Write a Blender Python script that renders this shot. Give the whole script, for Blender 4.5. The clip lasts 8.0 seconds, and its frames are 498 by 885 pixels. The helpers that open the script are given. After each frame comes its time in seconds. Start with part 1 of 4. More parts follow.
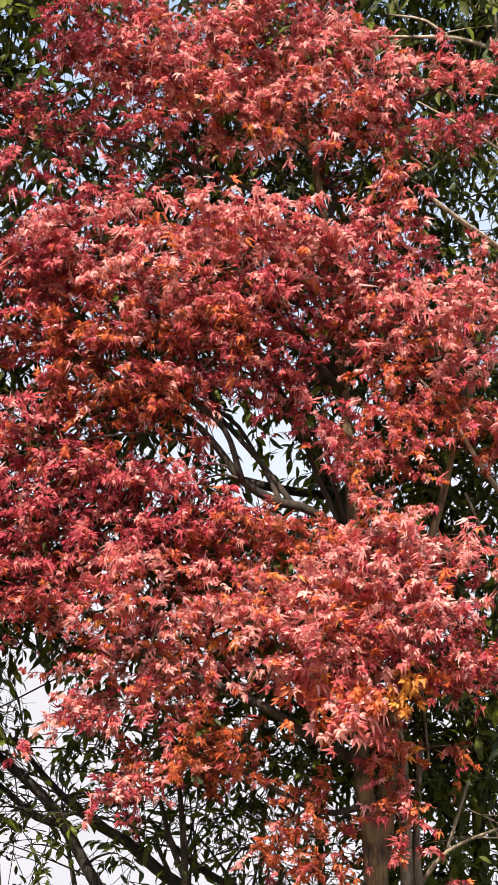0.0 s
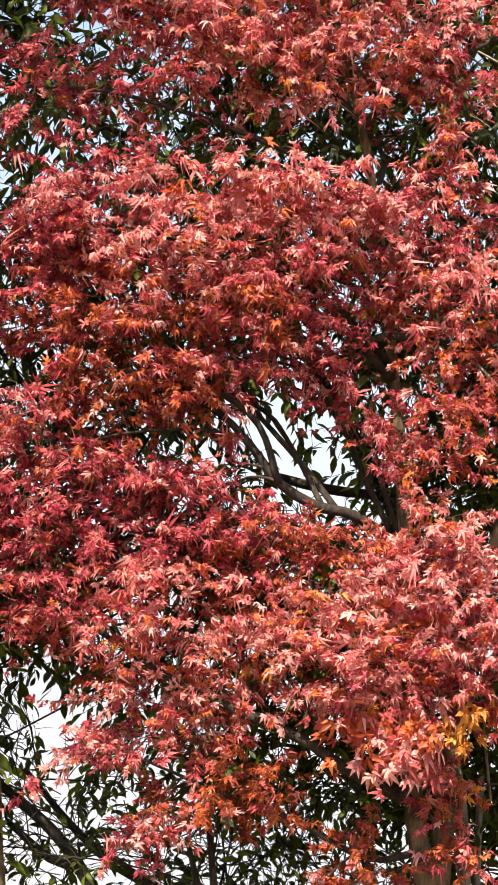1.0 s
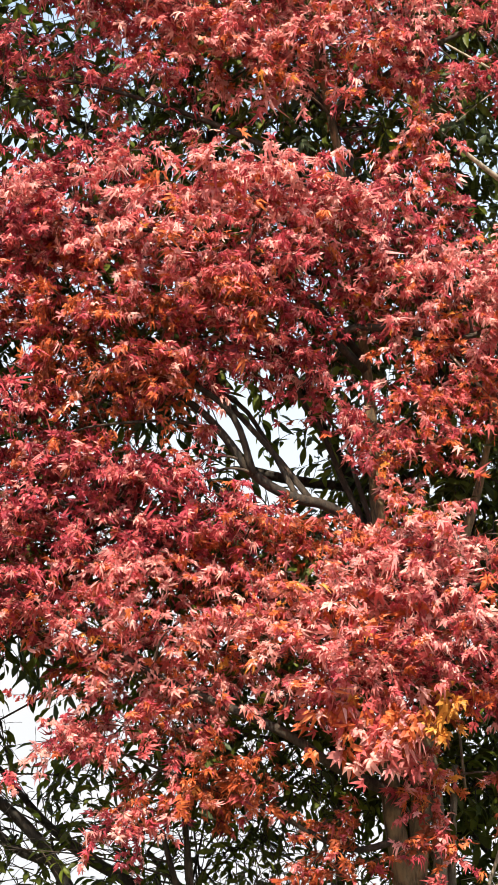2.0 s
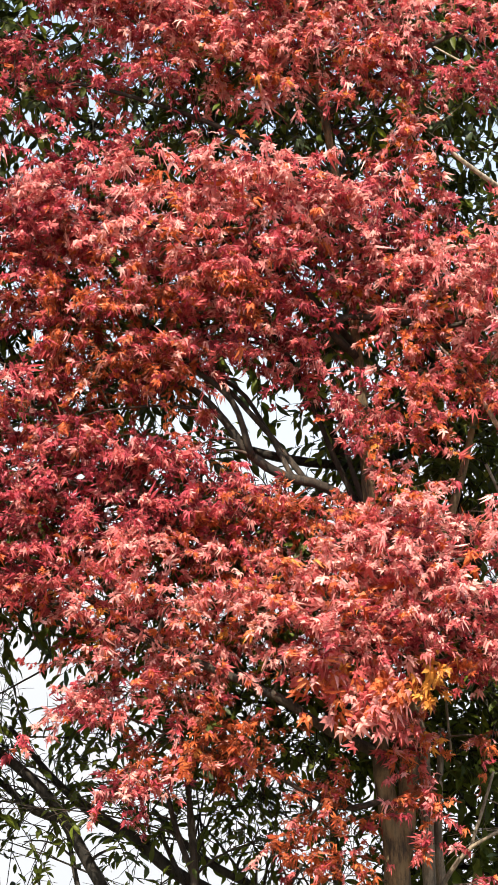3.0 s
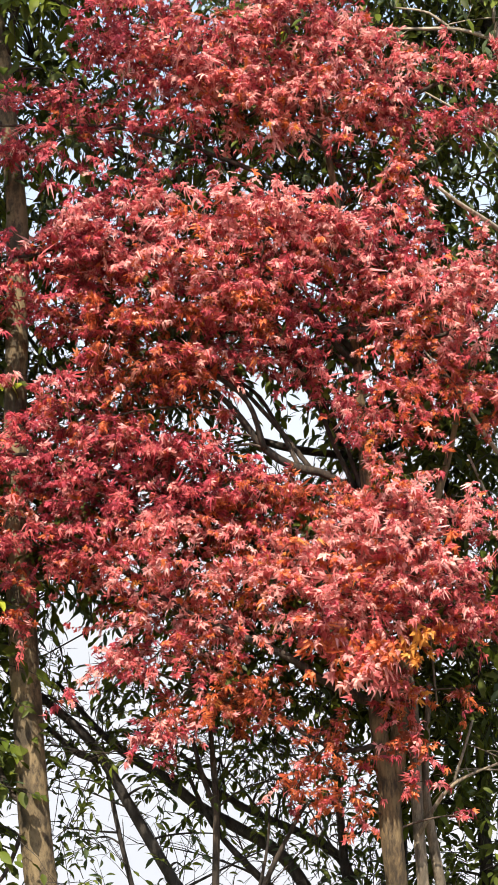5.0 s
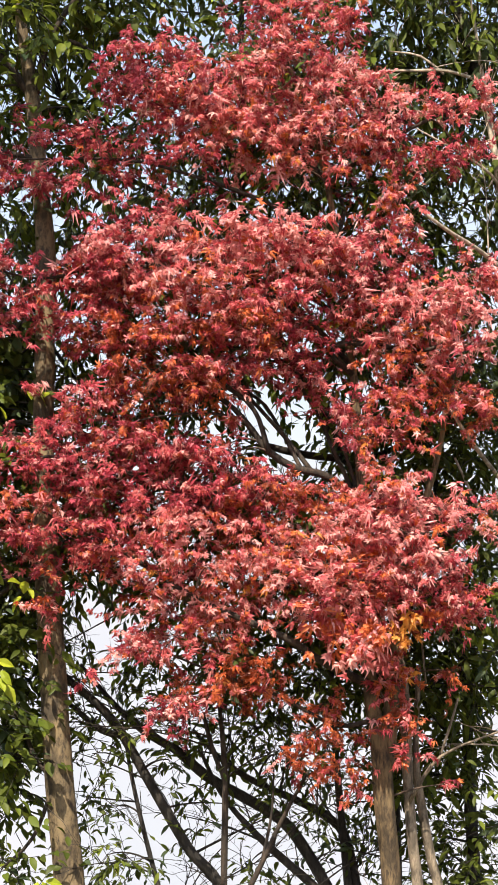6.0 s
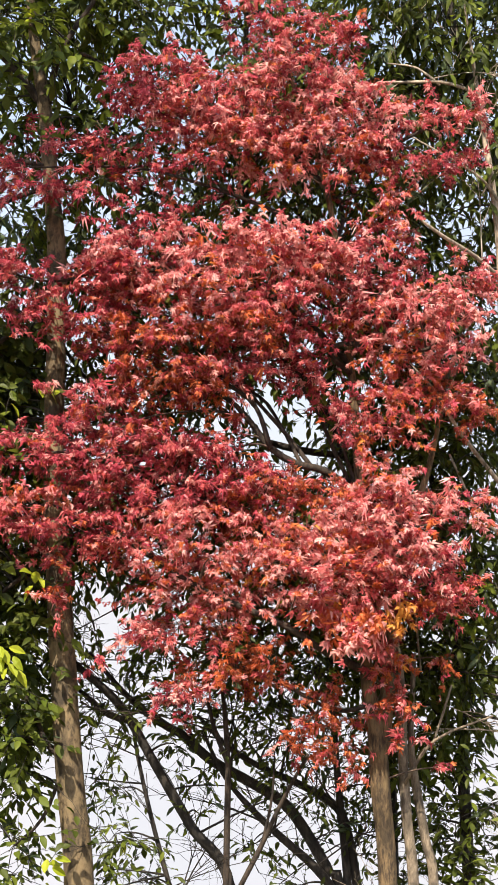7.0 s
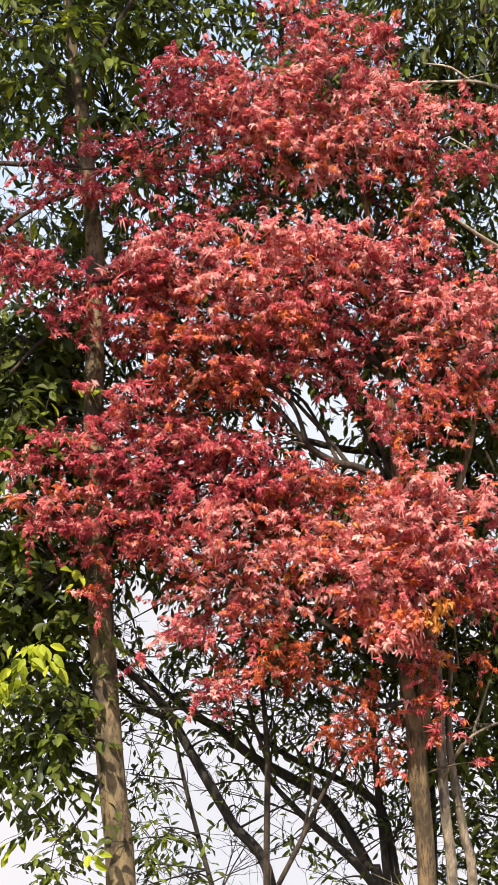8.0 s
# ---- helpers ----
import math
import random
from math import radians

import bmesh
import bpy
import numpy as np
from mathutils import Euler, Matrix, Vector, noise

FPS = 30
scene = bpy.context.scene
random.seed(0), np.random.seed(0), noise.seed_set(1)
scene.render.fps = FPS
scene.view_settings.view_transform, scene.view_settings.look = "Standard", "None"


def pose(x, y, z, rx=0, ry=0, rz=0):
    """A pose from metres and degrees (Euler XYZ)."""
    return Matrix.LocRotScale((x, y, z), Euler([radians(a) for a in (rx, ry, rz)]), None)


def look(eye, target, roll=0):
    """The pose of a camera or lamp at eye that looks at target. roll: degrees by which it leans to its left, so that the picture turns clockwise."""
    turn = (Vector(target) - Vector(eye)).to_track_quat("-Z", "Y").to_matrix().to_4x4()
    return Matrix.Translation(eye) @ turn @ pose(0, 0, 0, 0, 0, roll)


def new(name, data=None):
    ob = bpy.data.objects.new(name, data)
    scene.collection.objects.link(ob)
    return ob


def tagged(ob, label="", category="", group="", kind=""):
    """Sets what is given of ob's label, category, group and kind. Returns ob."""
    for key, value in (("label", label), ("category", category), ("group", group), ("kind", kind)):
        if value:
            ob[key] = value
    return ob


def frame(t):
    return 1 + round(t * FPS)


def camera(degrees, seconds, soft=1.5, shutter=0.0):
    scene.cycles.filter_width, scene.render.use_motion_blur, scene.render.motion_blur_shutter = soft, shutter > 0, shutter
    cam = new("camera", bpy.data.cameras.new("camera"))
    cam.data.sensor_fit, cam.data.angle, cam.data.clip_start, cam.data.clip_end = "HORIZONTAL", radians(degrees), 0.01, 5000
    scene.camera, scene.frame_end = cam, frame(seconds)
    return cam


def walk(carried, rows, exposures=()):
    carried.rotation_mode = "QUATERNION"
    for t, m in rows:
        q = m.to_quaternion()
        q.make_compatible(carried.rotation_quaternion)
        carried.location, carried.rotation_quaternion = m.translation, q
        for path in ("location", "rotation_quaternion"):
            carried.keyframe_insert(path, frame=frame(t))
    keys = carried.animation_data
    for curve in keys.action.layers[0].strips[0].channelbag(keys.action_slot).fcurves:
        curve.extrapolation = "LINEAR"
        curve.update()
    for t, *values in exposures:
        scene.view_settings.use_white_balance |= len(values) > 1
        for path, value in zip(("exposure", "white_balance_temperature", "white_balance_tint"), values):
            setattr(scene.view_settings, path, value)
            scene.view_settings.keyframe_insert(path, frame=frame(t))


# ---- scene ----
# Camera and its way: seconds, place, turn
cam = camera(12.0, 8.0, soft=1.35)
ROWS = [
    (0, 0.0548, 1.9461, 1.4067, 105.282, -0.052, -2.188),
    (0.5, 0.1473, 2.6891, 1.7217, 104.301, -0.375, -1.06),
    (1, 0.1502, 2.7192, 1.7614, 103.986, -0.343, -0.714),
    (1.5, -0.0722, 2.7368, 1.7145, 104.391, 0.378, -2.956),
    (2, -0.0992, 2.7375, 1.7511, 103.887, 0.649, -3.404),
    (3.5, -0.0859, 2.1159, 1.7163, 102.572, 0.699, -3.026),
    (4, -0.098, 2, 1.7092, 102.328, 0.674, -2.955),
    (4.5, -0.0877, 1.6056, 1.6713, 101.913, 0.638, -2.593),
    (5, -0.0955, 1.219, 1.6037, 101.824, 0.605, -2.416),
    (6.5, -0.0121, 0.1854, 1.2724, 102.636, 0.299, -1.449),
    (7, 0.0066, 0.0801, 1.2525, 102.525, 0.223, -1.314),
    (7.5, 0.0092, -0.0196, 1.2668, 102.249, 0.251, -0.994),
    (8, 0.0058, -0.0002, 1.2548, 102.37, 0.343, -0.349),
]
walk(cam, [(t, pose(x, y, z, rx, ry, rz)) for t, x, y, z, rx, ry, rz in ROWS], exposures=[(0.0, 1.03, 7500, 10), (0.5, 1.12, 7550, 7), (2.0, 1.17, 7550, 4), (4.5, 1.13, 7250, 5), (8.0, 1.02, 7450, 8)])

# ---- light ----
SUN_ELEVATION, SUN_AZIMUTH = 48.0, 196.0      # degrees; azimuth from +y towards +x, behind the camera
world = bpy.data.worlds.new("world")
scene.world = world
world.use_nodes = True
wn = world.node_tree
sky = wn.nodes.new("ShaderNodeTexSky")
sky.sky_type, sky.sun_disc = "NISHITA", False
sky.sun_elevation, sky.sun_rotation = radians(SUN_ELEVATION), radians(SUN_AZIMUTH)
sky.air_density, sky.dust_density, sky.ozone_density = 1.0, 0.8, 1.6
# pale haze towards the horizon, all the way round
way = wn.nodes.new("ShaderNodeTexCoord")
axes = wn.nodes.new("ShaderNodeSeparateXYZ")
wn.links.new(way.outputs["Generated"], axes.inputs[0])
haze = wn.nodes.new("ShaderNodeMapRange")
haze.inputs[1].default_value, haze.inputs[2].default_value, haze.inputs[3].default_value, haze.inputs[4].default_value = 0.17, 0.50, 1.0, 0.0
wn.links.new(axes.outputs[2], haze.inputs[0])
veil = wn.nodes.new("ShaderNodeMix")
veil.data_type = "RGBA"
thin = wn.nodes.new("ShaderNodeTexNoise")
thin.inputs["Scale"].default_value, thin.inputs["Detail"].default_value = 7.0, 3.0
wn.links.new(way.outputs["Generated"], thin.inputs["Vector"])
cloud = wn.nodes.new("ShaderNodeMix")
cloud.data_type = "RGBA"
cloud.inputs[6].default_value, cloud.inputs[7].default_value = (2.35, 2.68, 3.35, 1), (3.3, 3.25, 3.75, 1)
wn.links.new(thin.outputs[0], cloud.inputs[0])
wn.links.new(cloud.outputs[2], veil.inputs[7])
wn.links.new(haze.outputs[0], veil.inputs[0])
wn.links.new(sky.outputs[0], veil.inputs[6])
wn.links.new(veil.outputs[2], wn.nodes["Background"].inputs[0])
wn.nodes["Background"].inputs[1].default_value = 0.15
sun_data = bpy.data.lights.new("sun", "SUN")
sun_data.energy, sun_data.angle, sun_data.color = 4.4, radians(0.6), (1.0, 0.94, 0.86)
sun = new("sun", sun_data)
sun_dir = Vector((math.sin(radians(SUN_AZIMUTH)) * math.cos(radians(SUN_ELEVATION)),
                  math.cos(radians(SUN_AZIMUTH)) * math.cos(radians(SUN_ELEVATION)), math.sin(radians(SUN_ELEVATION))))
sun.matrix_world = look(sun_dir * 40, (0, 0, 0))

# ---- materials ----


def nodes_of(name):
    m = bpy.data.materials.new(name)
    m.use_nodes = True
    t = m.node_tree
    return m, t, t.nodes["Principled BSDF"]


def link(t, a, b):
    t.links.new(a, b)


def leaf_material(name, low, high, rough, through_share, gloss=0.5, spots=(0.3, 0.12, 0.04), spot_share=0.0, grain=60.0):
    """A leaf: colour drawn leaf by leaf between low and high, blotches, light passing through the blade."""
    m, t, p = nodes_of(name)
    geo = t.nodes.new("ShaderNodeNewGeometry")
    info = t.nodes.new("ShaderNodeObjectInfo")
    add = t.nodes.new("ShaderNodeMath")
    add.operation = "ADD"
    link(t, geo.outputs["Random Per Island"], add.inputs[0])
    link(t, info.outputs["Random"], add.inputs[1])
    frac = t.nodes.new("ShaderNodeMath")
    frac.operation = "FRACT"
    link(t, add.outputs[0], frac.inputs[0])
    mix = t.nodes.new("ShaderNodeMix")
    mix.data_type = "RGBA"
    mix.inputs[6].default_value, mix.inputs[7].default_value = (*low, 1), (*high, 1)
    link(t, frac.outputs[0], mix.inputs[0])
    coord = t.nodes.new("ShaderNodeTexCoord")
    noi = t.nodes.new("ShaderNodeTexNoise")
    noi.inputs["Scale"].default_value, noi.inputs["Detail"].default_value = grain, 4.0
    link(t, coord.outputs["Object"], noi.inputs["Vector"])
    ramp = t.nodes.new("ShaderNodeMapRange")
    ramp.inputs[1].default_value, ramp.inputs[2].default_value = 0.50, 0.72
    ramp.inputs[3].default_value, ramp.inputs[4].default_value = 0.0, spot_share
    link(t, noi.outputs[0], ramp.inputs[0])
    blot = t.nodes.new("ShaderNodeMix")
    blot.data_type = "RGBA"
    blot.inputs[7].default_value = (*spots, 1)
    link(t, ramp.outputs[0], blot.inputs[0])
    link(t, mix.outputs[2], blot.inputs[6])
    link(t, blot.outputs[2], p.inputs["Base Color"])
    p.inputs["Roughness"].default_value = rough
    p.inputs["Specular IOR Level"].default_value = gloss
    tr = t.nodes.new("ShaderNodeBsdfTranslucent")
    link(t, blot.outputs[2], tr.inputs[0])
    sh = t.nodes.new("ShaderNodeMixShader")
    sh.inputs[0].default_value = through_share
    link(t, p.outputs[0], sh.inputs[1])
    link(t, tr.outputs[0], sh.inputs[2])
    bump = t.nodes.new("ShaderNodeBump")
    bump.inputs["Strength"].default_value, bump.inputs["Distance"].default_value = 0.25, 0.002
    link(t, noi.outputs[0], bump.inputs["Height"])
    link(t, bump.outputs[0], p.inputs["Normal"])
    link(t, sh.outputs[0], t.nodes["Material Output"].inputs[0])
    return m


def bark_material(name, low, high, scale=30.0, lichen=None, lichen_share=0.0, stretch=0.25, relief=0.006):
    m, t, p = nodes_of(name)
    coord = t.nodes.new("ShaderNodeTexCoord")
    mapn = t.nodes.new("ShaderNodeMapping")
    mapn.inputs["Scale"].default_value = (1, 1, stretch)
    link(t, coord.outputs["Object"], mapn.inputs[0])
    fine = t.nodes.new("ShaderNodeTexNoise")
    fine.inputs["Scale"].default_value, fine.inputs["Detail"].default_value, fine.inputs["Roughness"].default_value = scale * 2, 6.0, 0.75
    link(t, mapn.outputs[0], fine.inputs["Vector"])
    wide = t.nodes.new("ShaderNodeTexNoise")
    wide.inputs["Scale"].default_value, wide.inputs["Detail"].default_value = scale * 0.45, 5.0
    link(t, coord.outputs["Object"], wide.inputs["Vector"])
    mix = t.nodes.new("ShaderNodeMix")
    mix.data_type = "RGBA"
    mix.inputs[6].default_value, mix.inputs[7].default_value = (*low, 1), (*high, 1)
    stretchn = t.nodes.new("ShaderNodeMapRange")
    stretchn.inputs[1].default_value, stretchn.inputs[2].default_value = 0.38, 0.62
    link(t, fine.outputs[0], stretchn.inputs[0])
    link(t, stretchn.outputs[0], mix.inputs[0])
    colour = mix.outputs[2]
    if lichen:
        lm = t.nodes.new("ShaderNodeMix")
        lm.data_type = "RGBA"
        lm.inputs[7].default_value = (*lichen, 1)
        lr = t.nodes.new("ShaderNodeMapRange")
        lr.inputs[1].default_value, lr.inputs[2].default_value, lr.inputs[4].default_value = 0.92, 1.12, lichen_share
        both = t.nodes.new("ShaderNodeMath")
        link(t, wide.outputs[0], both.inputs[0])
        link(t, fine.outputs[0], both.inputs[1])
        link(t, both.outputs[0], lr.inputs[0])
        link(t, lr.outputs[0], lm.inputs[0])
        link(t, colour, lm.inputs[6])
        colour = lm.outputs[2]
    stain = t.nodes.new("ShaderNodeMix")
    stain.data_type = "RGBA"
    stain.inputs[7].default_value = (*[0.6 * c for c in low], 1)
    patch = t.nodes.new("ShaderNodeMapRange")
    patch.inputs[1].default_value, patch.inputs[2].default_value, patch.inputs[4].default_value = 0.50, 0.62, 0.75
    blotch = t.nodes.new("ShaderNodeTexNoise")
    blotch.inputs["Scale"].default_value, blotch.inputs["Detail"].default_value = scale * 0.6, 6.0
    shift = t.nodes.new("ShaderNodeMapping")
    shift.inputs["Location"].default_value, shift.inputs["Scale"].default_value = (3.1, 7.7, 1.3), (1, 1, 0.55)
    link(t, coord.outputs["Object"], shift.inputs[0])
    link(t, shift.outputs[0], blotch.inputs["Vector"])
    link(t, blotch.outputs[0], patch.inputs[0])
    link(t, patch.outputs[0], stain.inputs[0])
    link(t, colour, stain.inputs[6])
    link(t, stain.outputs[2], p.inputs["Base Color"])
    p.inputs["Roughness"].default_value = 0.85
    bump = t.nodes.new("ShaderNodeBump")
    bump.inputs["Strength"].default_value, bump.inputs["Distance"].default_value = 0.8, relief
    link(t, fine.outputs[0], bump.inputs["Height"])
    link(t, bump.outputs[0], p.inputs["Normal"])
    return m


RED = dict(rough=0.45, through_share=0.38, gloss=0.45, spots=(0.48, 0.13, 0.06), spot_share=0.28)
M_CRIMSON = leaf_material("leaf_crimson", (0.160, 0.012, 0.026), (0.620, 0.080, 0.122), **RED)
M_SCARLET = leaf_material("leaf_scarlet", (0.453, 0.055, 0.066), (0.746, 0.185, 0.188), **RED)
M_CORAL = leaf_material("leaf_coral", (0.690, 0.195, 0.205), (0.900, 0.500, 0.460), **RED)
M_ORANGE = leaf_material("leaf_orange", (0.480, 0.078, 0.028), (0.720, 0.200, 0.068), **RED)
M_RUST = leaf_material("leaf_rust", (0.180, 0.034, 0.017), (0.420, 0.096, 0.038), **RED)
M_GOLD = leaf_material("leaf_gold", (0.646, 0.230, 0.045), (0.766, 0.380, 0.080), **RED)
MAPLE_MATERIALS = [M_CRIMSON, M_SCARLET, M_CORAL, M_ORANGE, M_RUST, M_GOLD]
TONES = {  # shares of the six leaf colours in one spray
    "maroon": (0.62, 0.22, 0.11, 0.02, 0.03, 0.0),
    "crimson": (0.58, 0.27, 0.11, 0.02, 0.02, 0.0),
    "red": (0.32, 0.32, 0.28, 0.05, 0.03, 0.0),
    "pink": (0.14, 0.23, 0.60, 0.02, 0.01, 0.0),
    "coral": (0.05, 0.25, 0.50, 0.15, 0.03, 0.02),
    "orange": (0.14, 0.34, 0.22, 0.20, 0.08, 0.02),
    "rust": (0.16, 0.20, 0.07, 0.25, 0.32, 0.0),
    "ember": (0.05, 0.16, 0.04, 0.38, 0.36, 0.01),
    "gold": (0.0, 0.14, 0.14, 0.44, 0.04, 0.24),
}
GREEN = dict(rough=0.5, through_share=0.4, gloss=0.25, spots=(0.12, 0.13, 0.03), spot_share=0.25)
M_GREEN_DARK = leaf_material("leaf_dark_green", (0.036, 0.052, 0.008), (0.098, 0.120, 0.020), **GREEN)
M_GREEN_MID = leaf_material("leaf_green", (0.080, 0.115, 0.014), (0.165, 0.200, 0.028), **GREEN)
M_GREEN_YELLOW = leaf_material("leaf_yellow_green", (0.220, 0.280, 0.020), (0.420, 0.460, 0.040), **GREEN)
M_GREEN_GREY = leaf_material("leaf_grey_green", (0.045, 0.070, 0.036), (0.100, 0.135, 0.065), **GREEN)
GREEN_MATERIALS = [M_GREEN_DARK, M_GREEN_MID, M_GREEN_YELLOW, M_GREEN_GREY]
GREEN_TONES = {
    "dark": (0.80, 0.16, 0.0, 0.04),
    "mid": (0.45, 0.40, 0.03, 0.12),
    "olive": (0.33, 0.52, 0.08, 0.07),
    "lime": (0.04, 0.26, 0.70, 0.0),
    "grey": (0.35, 0.15, 0.0, 0.50),
}
M_BARK_MAPLE = bark_material("bark_maple", (0.042, 0.028, 0.017), (0.20, 0.128, 0.066), 28, (0.22, 0.155, 0.08), 0.5)
M_BARK_LEFT = bark_material("bark_smooth", (0.050, 0.036, 0.023), (0.17, 0.118, 0.066), 22, (0.23, 0.165, 0.09), 0.75, 0.5, 0.006)
# brown taken nearly to black: the foliage's shade is held in the colour
M_BARK_SHADED = bark_material("bark_shaded", (0.016, 0.013, 0.011), (0.052, 0.042, 0.036), 35)
M_BARK_STEM = bark_material("bark_stem", (0.10, 0.078, 0.058), (0.32, 0.25, 0.18), 35)
M_BARK_PALE = bark_material("bark_pale", (0.20, 0.16, 0.12), (0.52, 0.43, 0.33), 35)
# darker than the trunk: shadow on the limbs is put into this colour
M_BARK_LIMB_SHADED = bark_material("bark_limb_shaded", (0.016, 0.011, 0.009), (0.065, 0.044, 0.031), 40)
M_TWIG = bark_material("bark_twig", (0.05, 0.032, 0.025), (0.13, 0.085, 0.06), 60)

# ---- building helpers ----


def part(name, mesh, materials, parent, label="", kind=""):
    ob = new(name, mesh)
    for m in (materials if isinstance(materials, list) else [materials]):
        if m.name not in [x.name for x in mesh.materials]:
            mesh.materials.append(m)
    ob.parent = parent
    return tagged(ob, label, kind=kind)


def thing(name, place, label, category, group=""):
    ob = new(name)
    ob.empty_display_size = 0.2
    ob.location = place
    return tagged(ob, label, category, group)


def spline(points, step=0.04):
    """A smooth line through (x, y, z, radius) points."""
    pts = [np.array(p, float) for p in points]
    pts = [2 * pts[0] - pts[1]] + pts + [2 * pts[-1] - pts[-2]]
    out = []
    for i in range(1, len(pts) - 2):
        a, b, c, d = pts[i - 1:i + 3]
        n = max(2, int(np.linalg.norm((c - b)[:3]) / step))
        for k in range(n):
            s = k / n
            q = 0.5 * (2 * b + (c - a) * s + (2 * a - 5 * b + 4 * c - d) * s * s + (3 * b - a - 3 * c + d) * s ** 3)
            out.append(q)
    out.append(pts[-2])
    out = np.array(out)
    out[:, 3] = np.maximum(out[:, 3], 0.0007)
    return out


class Soup:
    """Collects vertices and faces of many small pieces for one mesh."""

    def __init__(self):
        self.v, self.f, self.m, self.n = [], [], [], 0

    def add(self, verts, faces, slot=0):
        n = self.n
        self.v.append(verts)
        self.f.extend([[i + n for i in f] for f in faces])
        self.m.extend([slot] * len(faces))
        self.n += len(verts)

    def tube(self, line, sides=8, rough=0.0, slot=0):
        """A round, tapered limb along a line of (x, y, z, radius), uneven by the share rough."""
        p, r = line[:, :3], line[:, 3]
        d = np.gradient(p, axis=0)
        d /= np.linalg.norm(d, axis=1)[:, None] + 1e-9
        u = np.cross(d, (0.31, 0.87, 0.38))
        u /= np.linalg.norm(u, axis=1)[:, None] + 1e-9
        w = np.cross(d, u)
        verts = []
        for i in range(len(p)):
            for k in range(sides):
                a = 2 * math.pi * k / sides
                q = r[i]
                if rough:
                    q *= 1 + rough * noise.noise((p[i][0] * 9 + math.cos(a), p[i][1] * 9 + math.sin(a), p[i][2] * 5))
                verts.append(p[i] + q * (math.cos(a) * u[i] + math.sin(a) * w[i]))
        faces = []
        for i in range(len(p) - 1):
            for k in range(sides):
                j = (k + 1) % sides
                faces.append((i * sides + k, i * sides + j, (i + 1) * sides + j, (i + 1) * sides + k))
        faces.append(tuple(range(sides))[::-1])
        faces.append(tuple((len(p) - 1) * sides + k for k in range(sides)))
        self.add(np.array(verts), faces, slot)

    def mesh(self, name, smooth=True):
        me = bpy.data.meshes.new(name)
        me.from_pydata(np.concatenate(self.v).tolist() if self.v else [], [], self.f)
        if smooth:
            me.polygons.foreach_set("use_smooth", [True] * len(self.f))
        me.polygons.foreach_set("material_index", self.m)
        me.update()
        return me


def maple_leaf(curl, fold, twist, rng, lobe_count=7):
    """A five- or seven-lobed maple leaf of span 1 in the xy plane, stalk at the origin, middle lobe along +y."""
    verts, faces = [(0, 0, 0)], []
    lobes = [(-128, 0.36), (-84, 0.56), (-42, 0.76), (0, 0.84), (42, 0.76), (84, 0.56), (128, 0.36)]
    if lobe_count == 5:
        lobes = [(-98, 0.50), (-46, 0.74), (0, 0.86), (46, 0.74), (98, 0.50)]
    idx = []
    for ang, ln in lobes:
        ang += rng.normal(0, 7)
        ln *= rng.uniform(0.82, 1.12)
        sweep, dip = rng.normal(0, 0.13), rng.uniform(0.6, 1.5)
        a = radians(ang)
        sx, sy = math.sin(a), math.cos(a)
        wide = 0.120 if ln > 0.5 else 0.070
        ring = []
        for along, side in ((0.30, -0.75), (0.56, -1.0), (1.0, 0.0), (0.56, 1.0), (0.30, 0.75)):
            off = wide * side + sweep * along * along
            x = sx * ln * along + sy * off
            y = sy * ln * along - sx * off
            lift = fold * abs(side) * 0.12 - curl * dip * (ln * along) ** 2 + twist * x * y
            ring.append(len(verts))
            verts.append((x, y, lift))
        idx.append(ring)
        a0, b0, c0, d0, e0 = ring
        faces += [(a0, b0, d0, e0), (b0, c0, d0), (0, a0, e0)]
    for l, r in zip(idx[:-1], idx[1:]):
        faces.append((0, l[4], r[0]))
    v = np.array(verts)
    # the stalk
    n = len(v)
    v = np.concatenate([v, [(0.006, 0, 0), (-0.006, 0, 0), (0.0, -0.38, 0.05)]])
    faces.append((n, n + 1, n + 2))
    return v, faces


def broad_leaf(bend, fold, girth=1.0):
    """An evergreen leaf of length 1: pointed oval, folded along the midrib, tip bent."""
    verts, faces = [], []
    for y, w in ((0.0, 0.02), (0.2, 0.13), (0.5, 0.19), (0.78, 0.12), (1.0, 0.0)):
        z, w = -bend * y * y, w * girth
        verts += [(-w, y, z + fold * w), (0, y, z), (w, y, z + fold * w)]
    for i in range(4):
        for k in (0, 1):
            a = i * 3 + k
            faces.append((a, a + 1, a + 4, a + 3))
    return np.array(verts), faces


rng = np.random.default_rng(7)
MAPLE_LEAVES = [maple_leaf(c, f, t, rng, n) for n, c, f, t in
                ((7, 0.15, 1.0, 0.2), (5, 0.4, 0.6, -0.5), (5, 0.8, 1.2, 0.6), (7, 0.05, 0.5, 0.3), (5, 0.9, 0.3, -0.7), (7, 0.3, 1.5, 0.4), (5, 1.1, 1.0, 0.9), (5, 0.55, 0.8, -0.6))]
BROAD_LEAVES = [broad_leaf(b, f) for b, f in ((0.1, 0.3), (0.3, 0.5), (0.5, 0.2), (0.2, 0.8), (0.0, 0.4))]

OVAL_LEAVES = [broad_leaf(b, f, 1.35) for b, f in ((0.1, 0.3), (0.3, 0.5), (0.5, 0.2), (0.2, 0.8), (0.0, 0.4))]


def unit(v):
    return v / (np.linalg.norm(v) + 1e-9)


def turned(tip, normal):
    """Axes with +y along tip and +z as near to normal as it goes."""
    y = unit(tip)
    x = unit(np.cross(y, normal))
    return np.stack([x, y, np.cross(x, y)], 1)


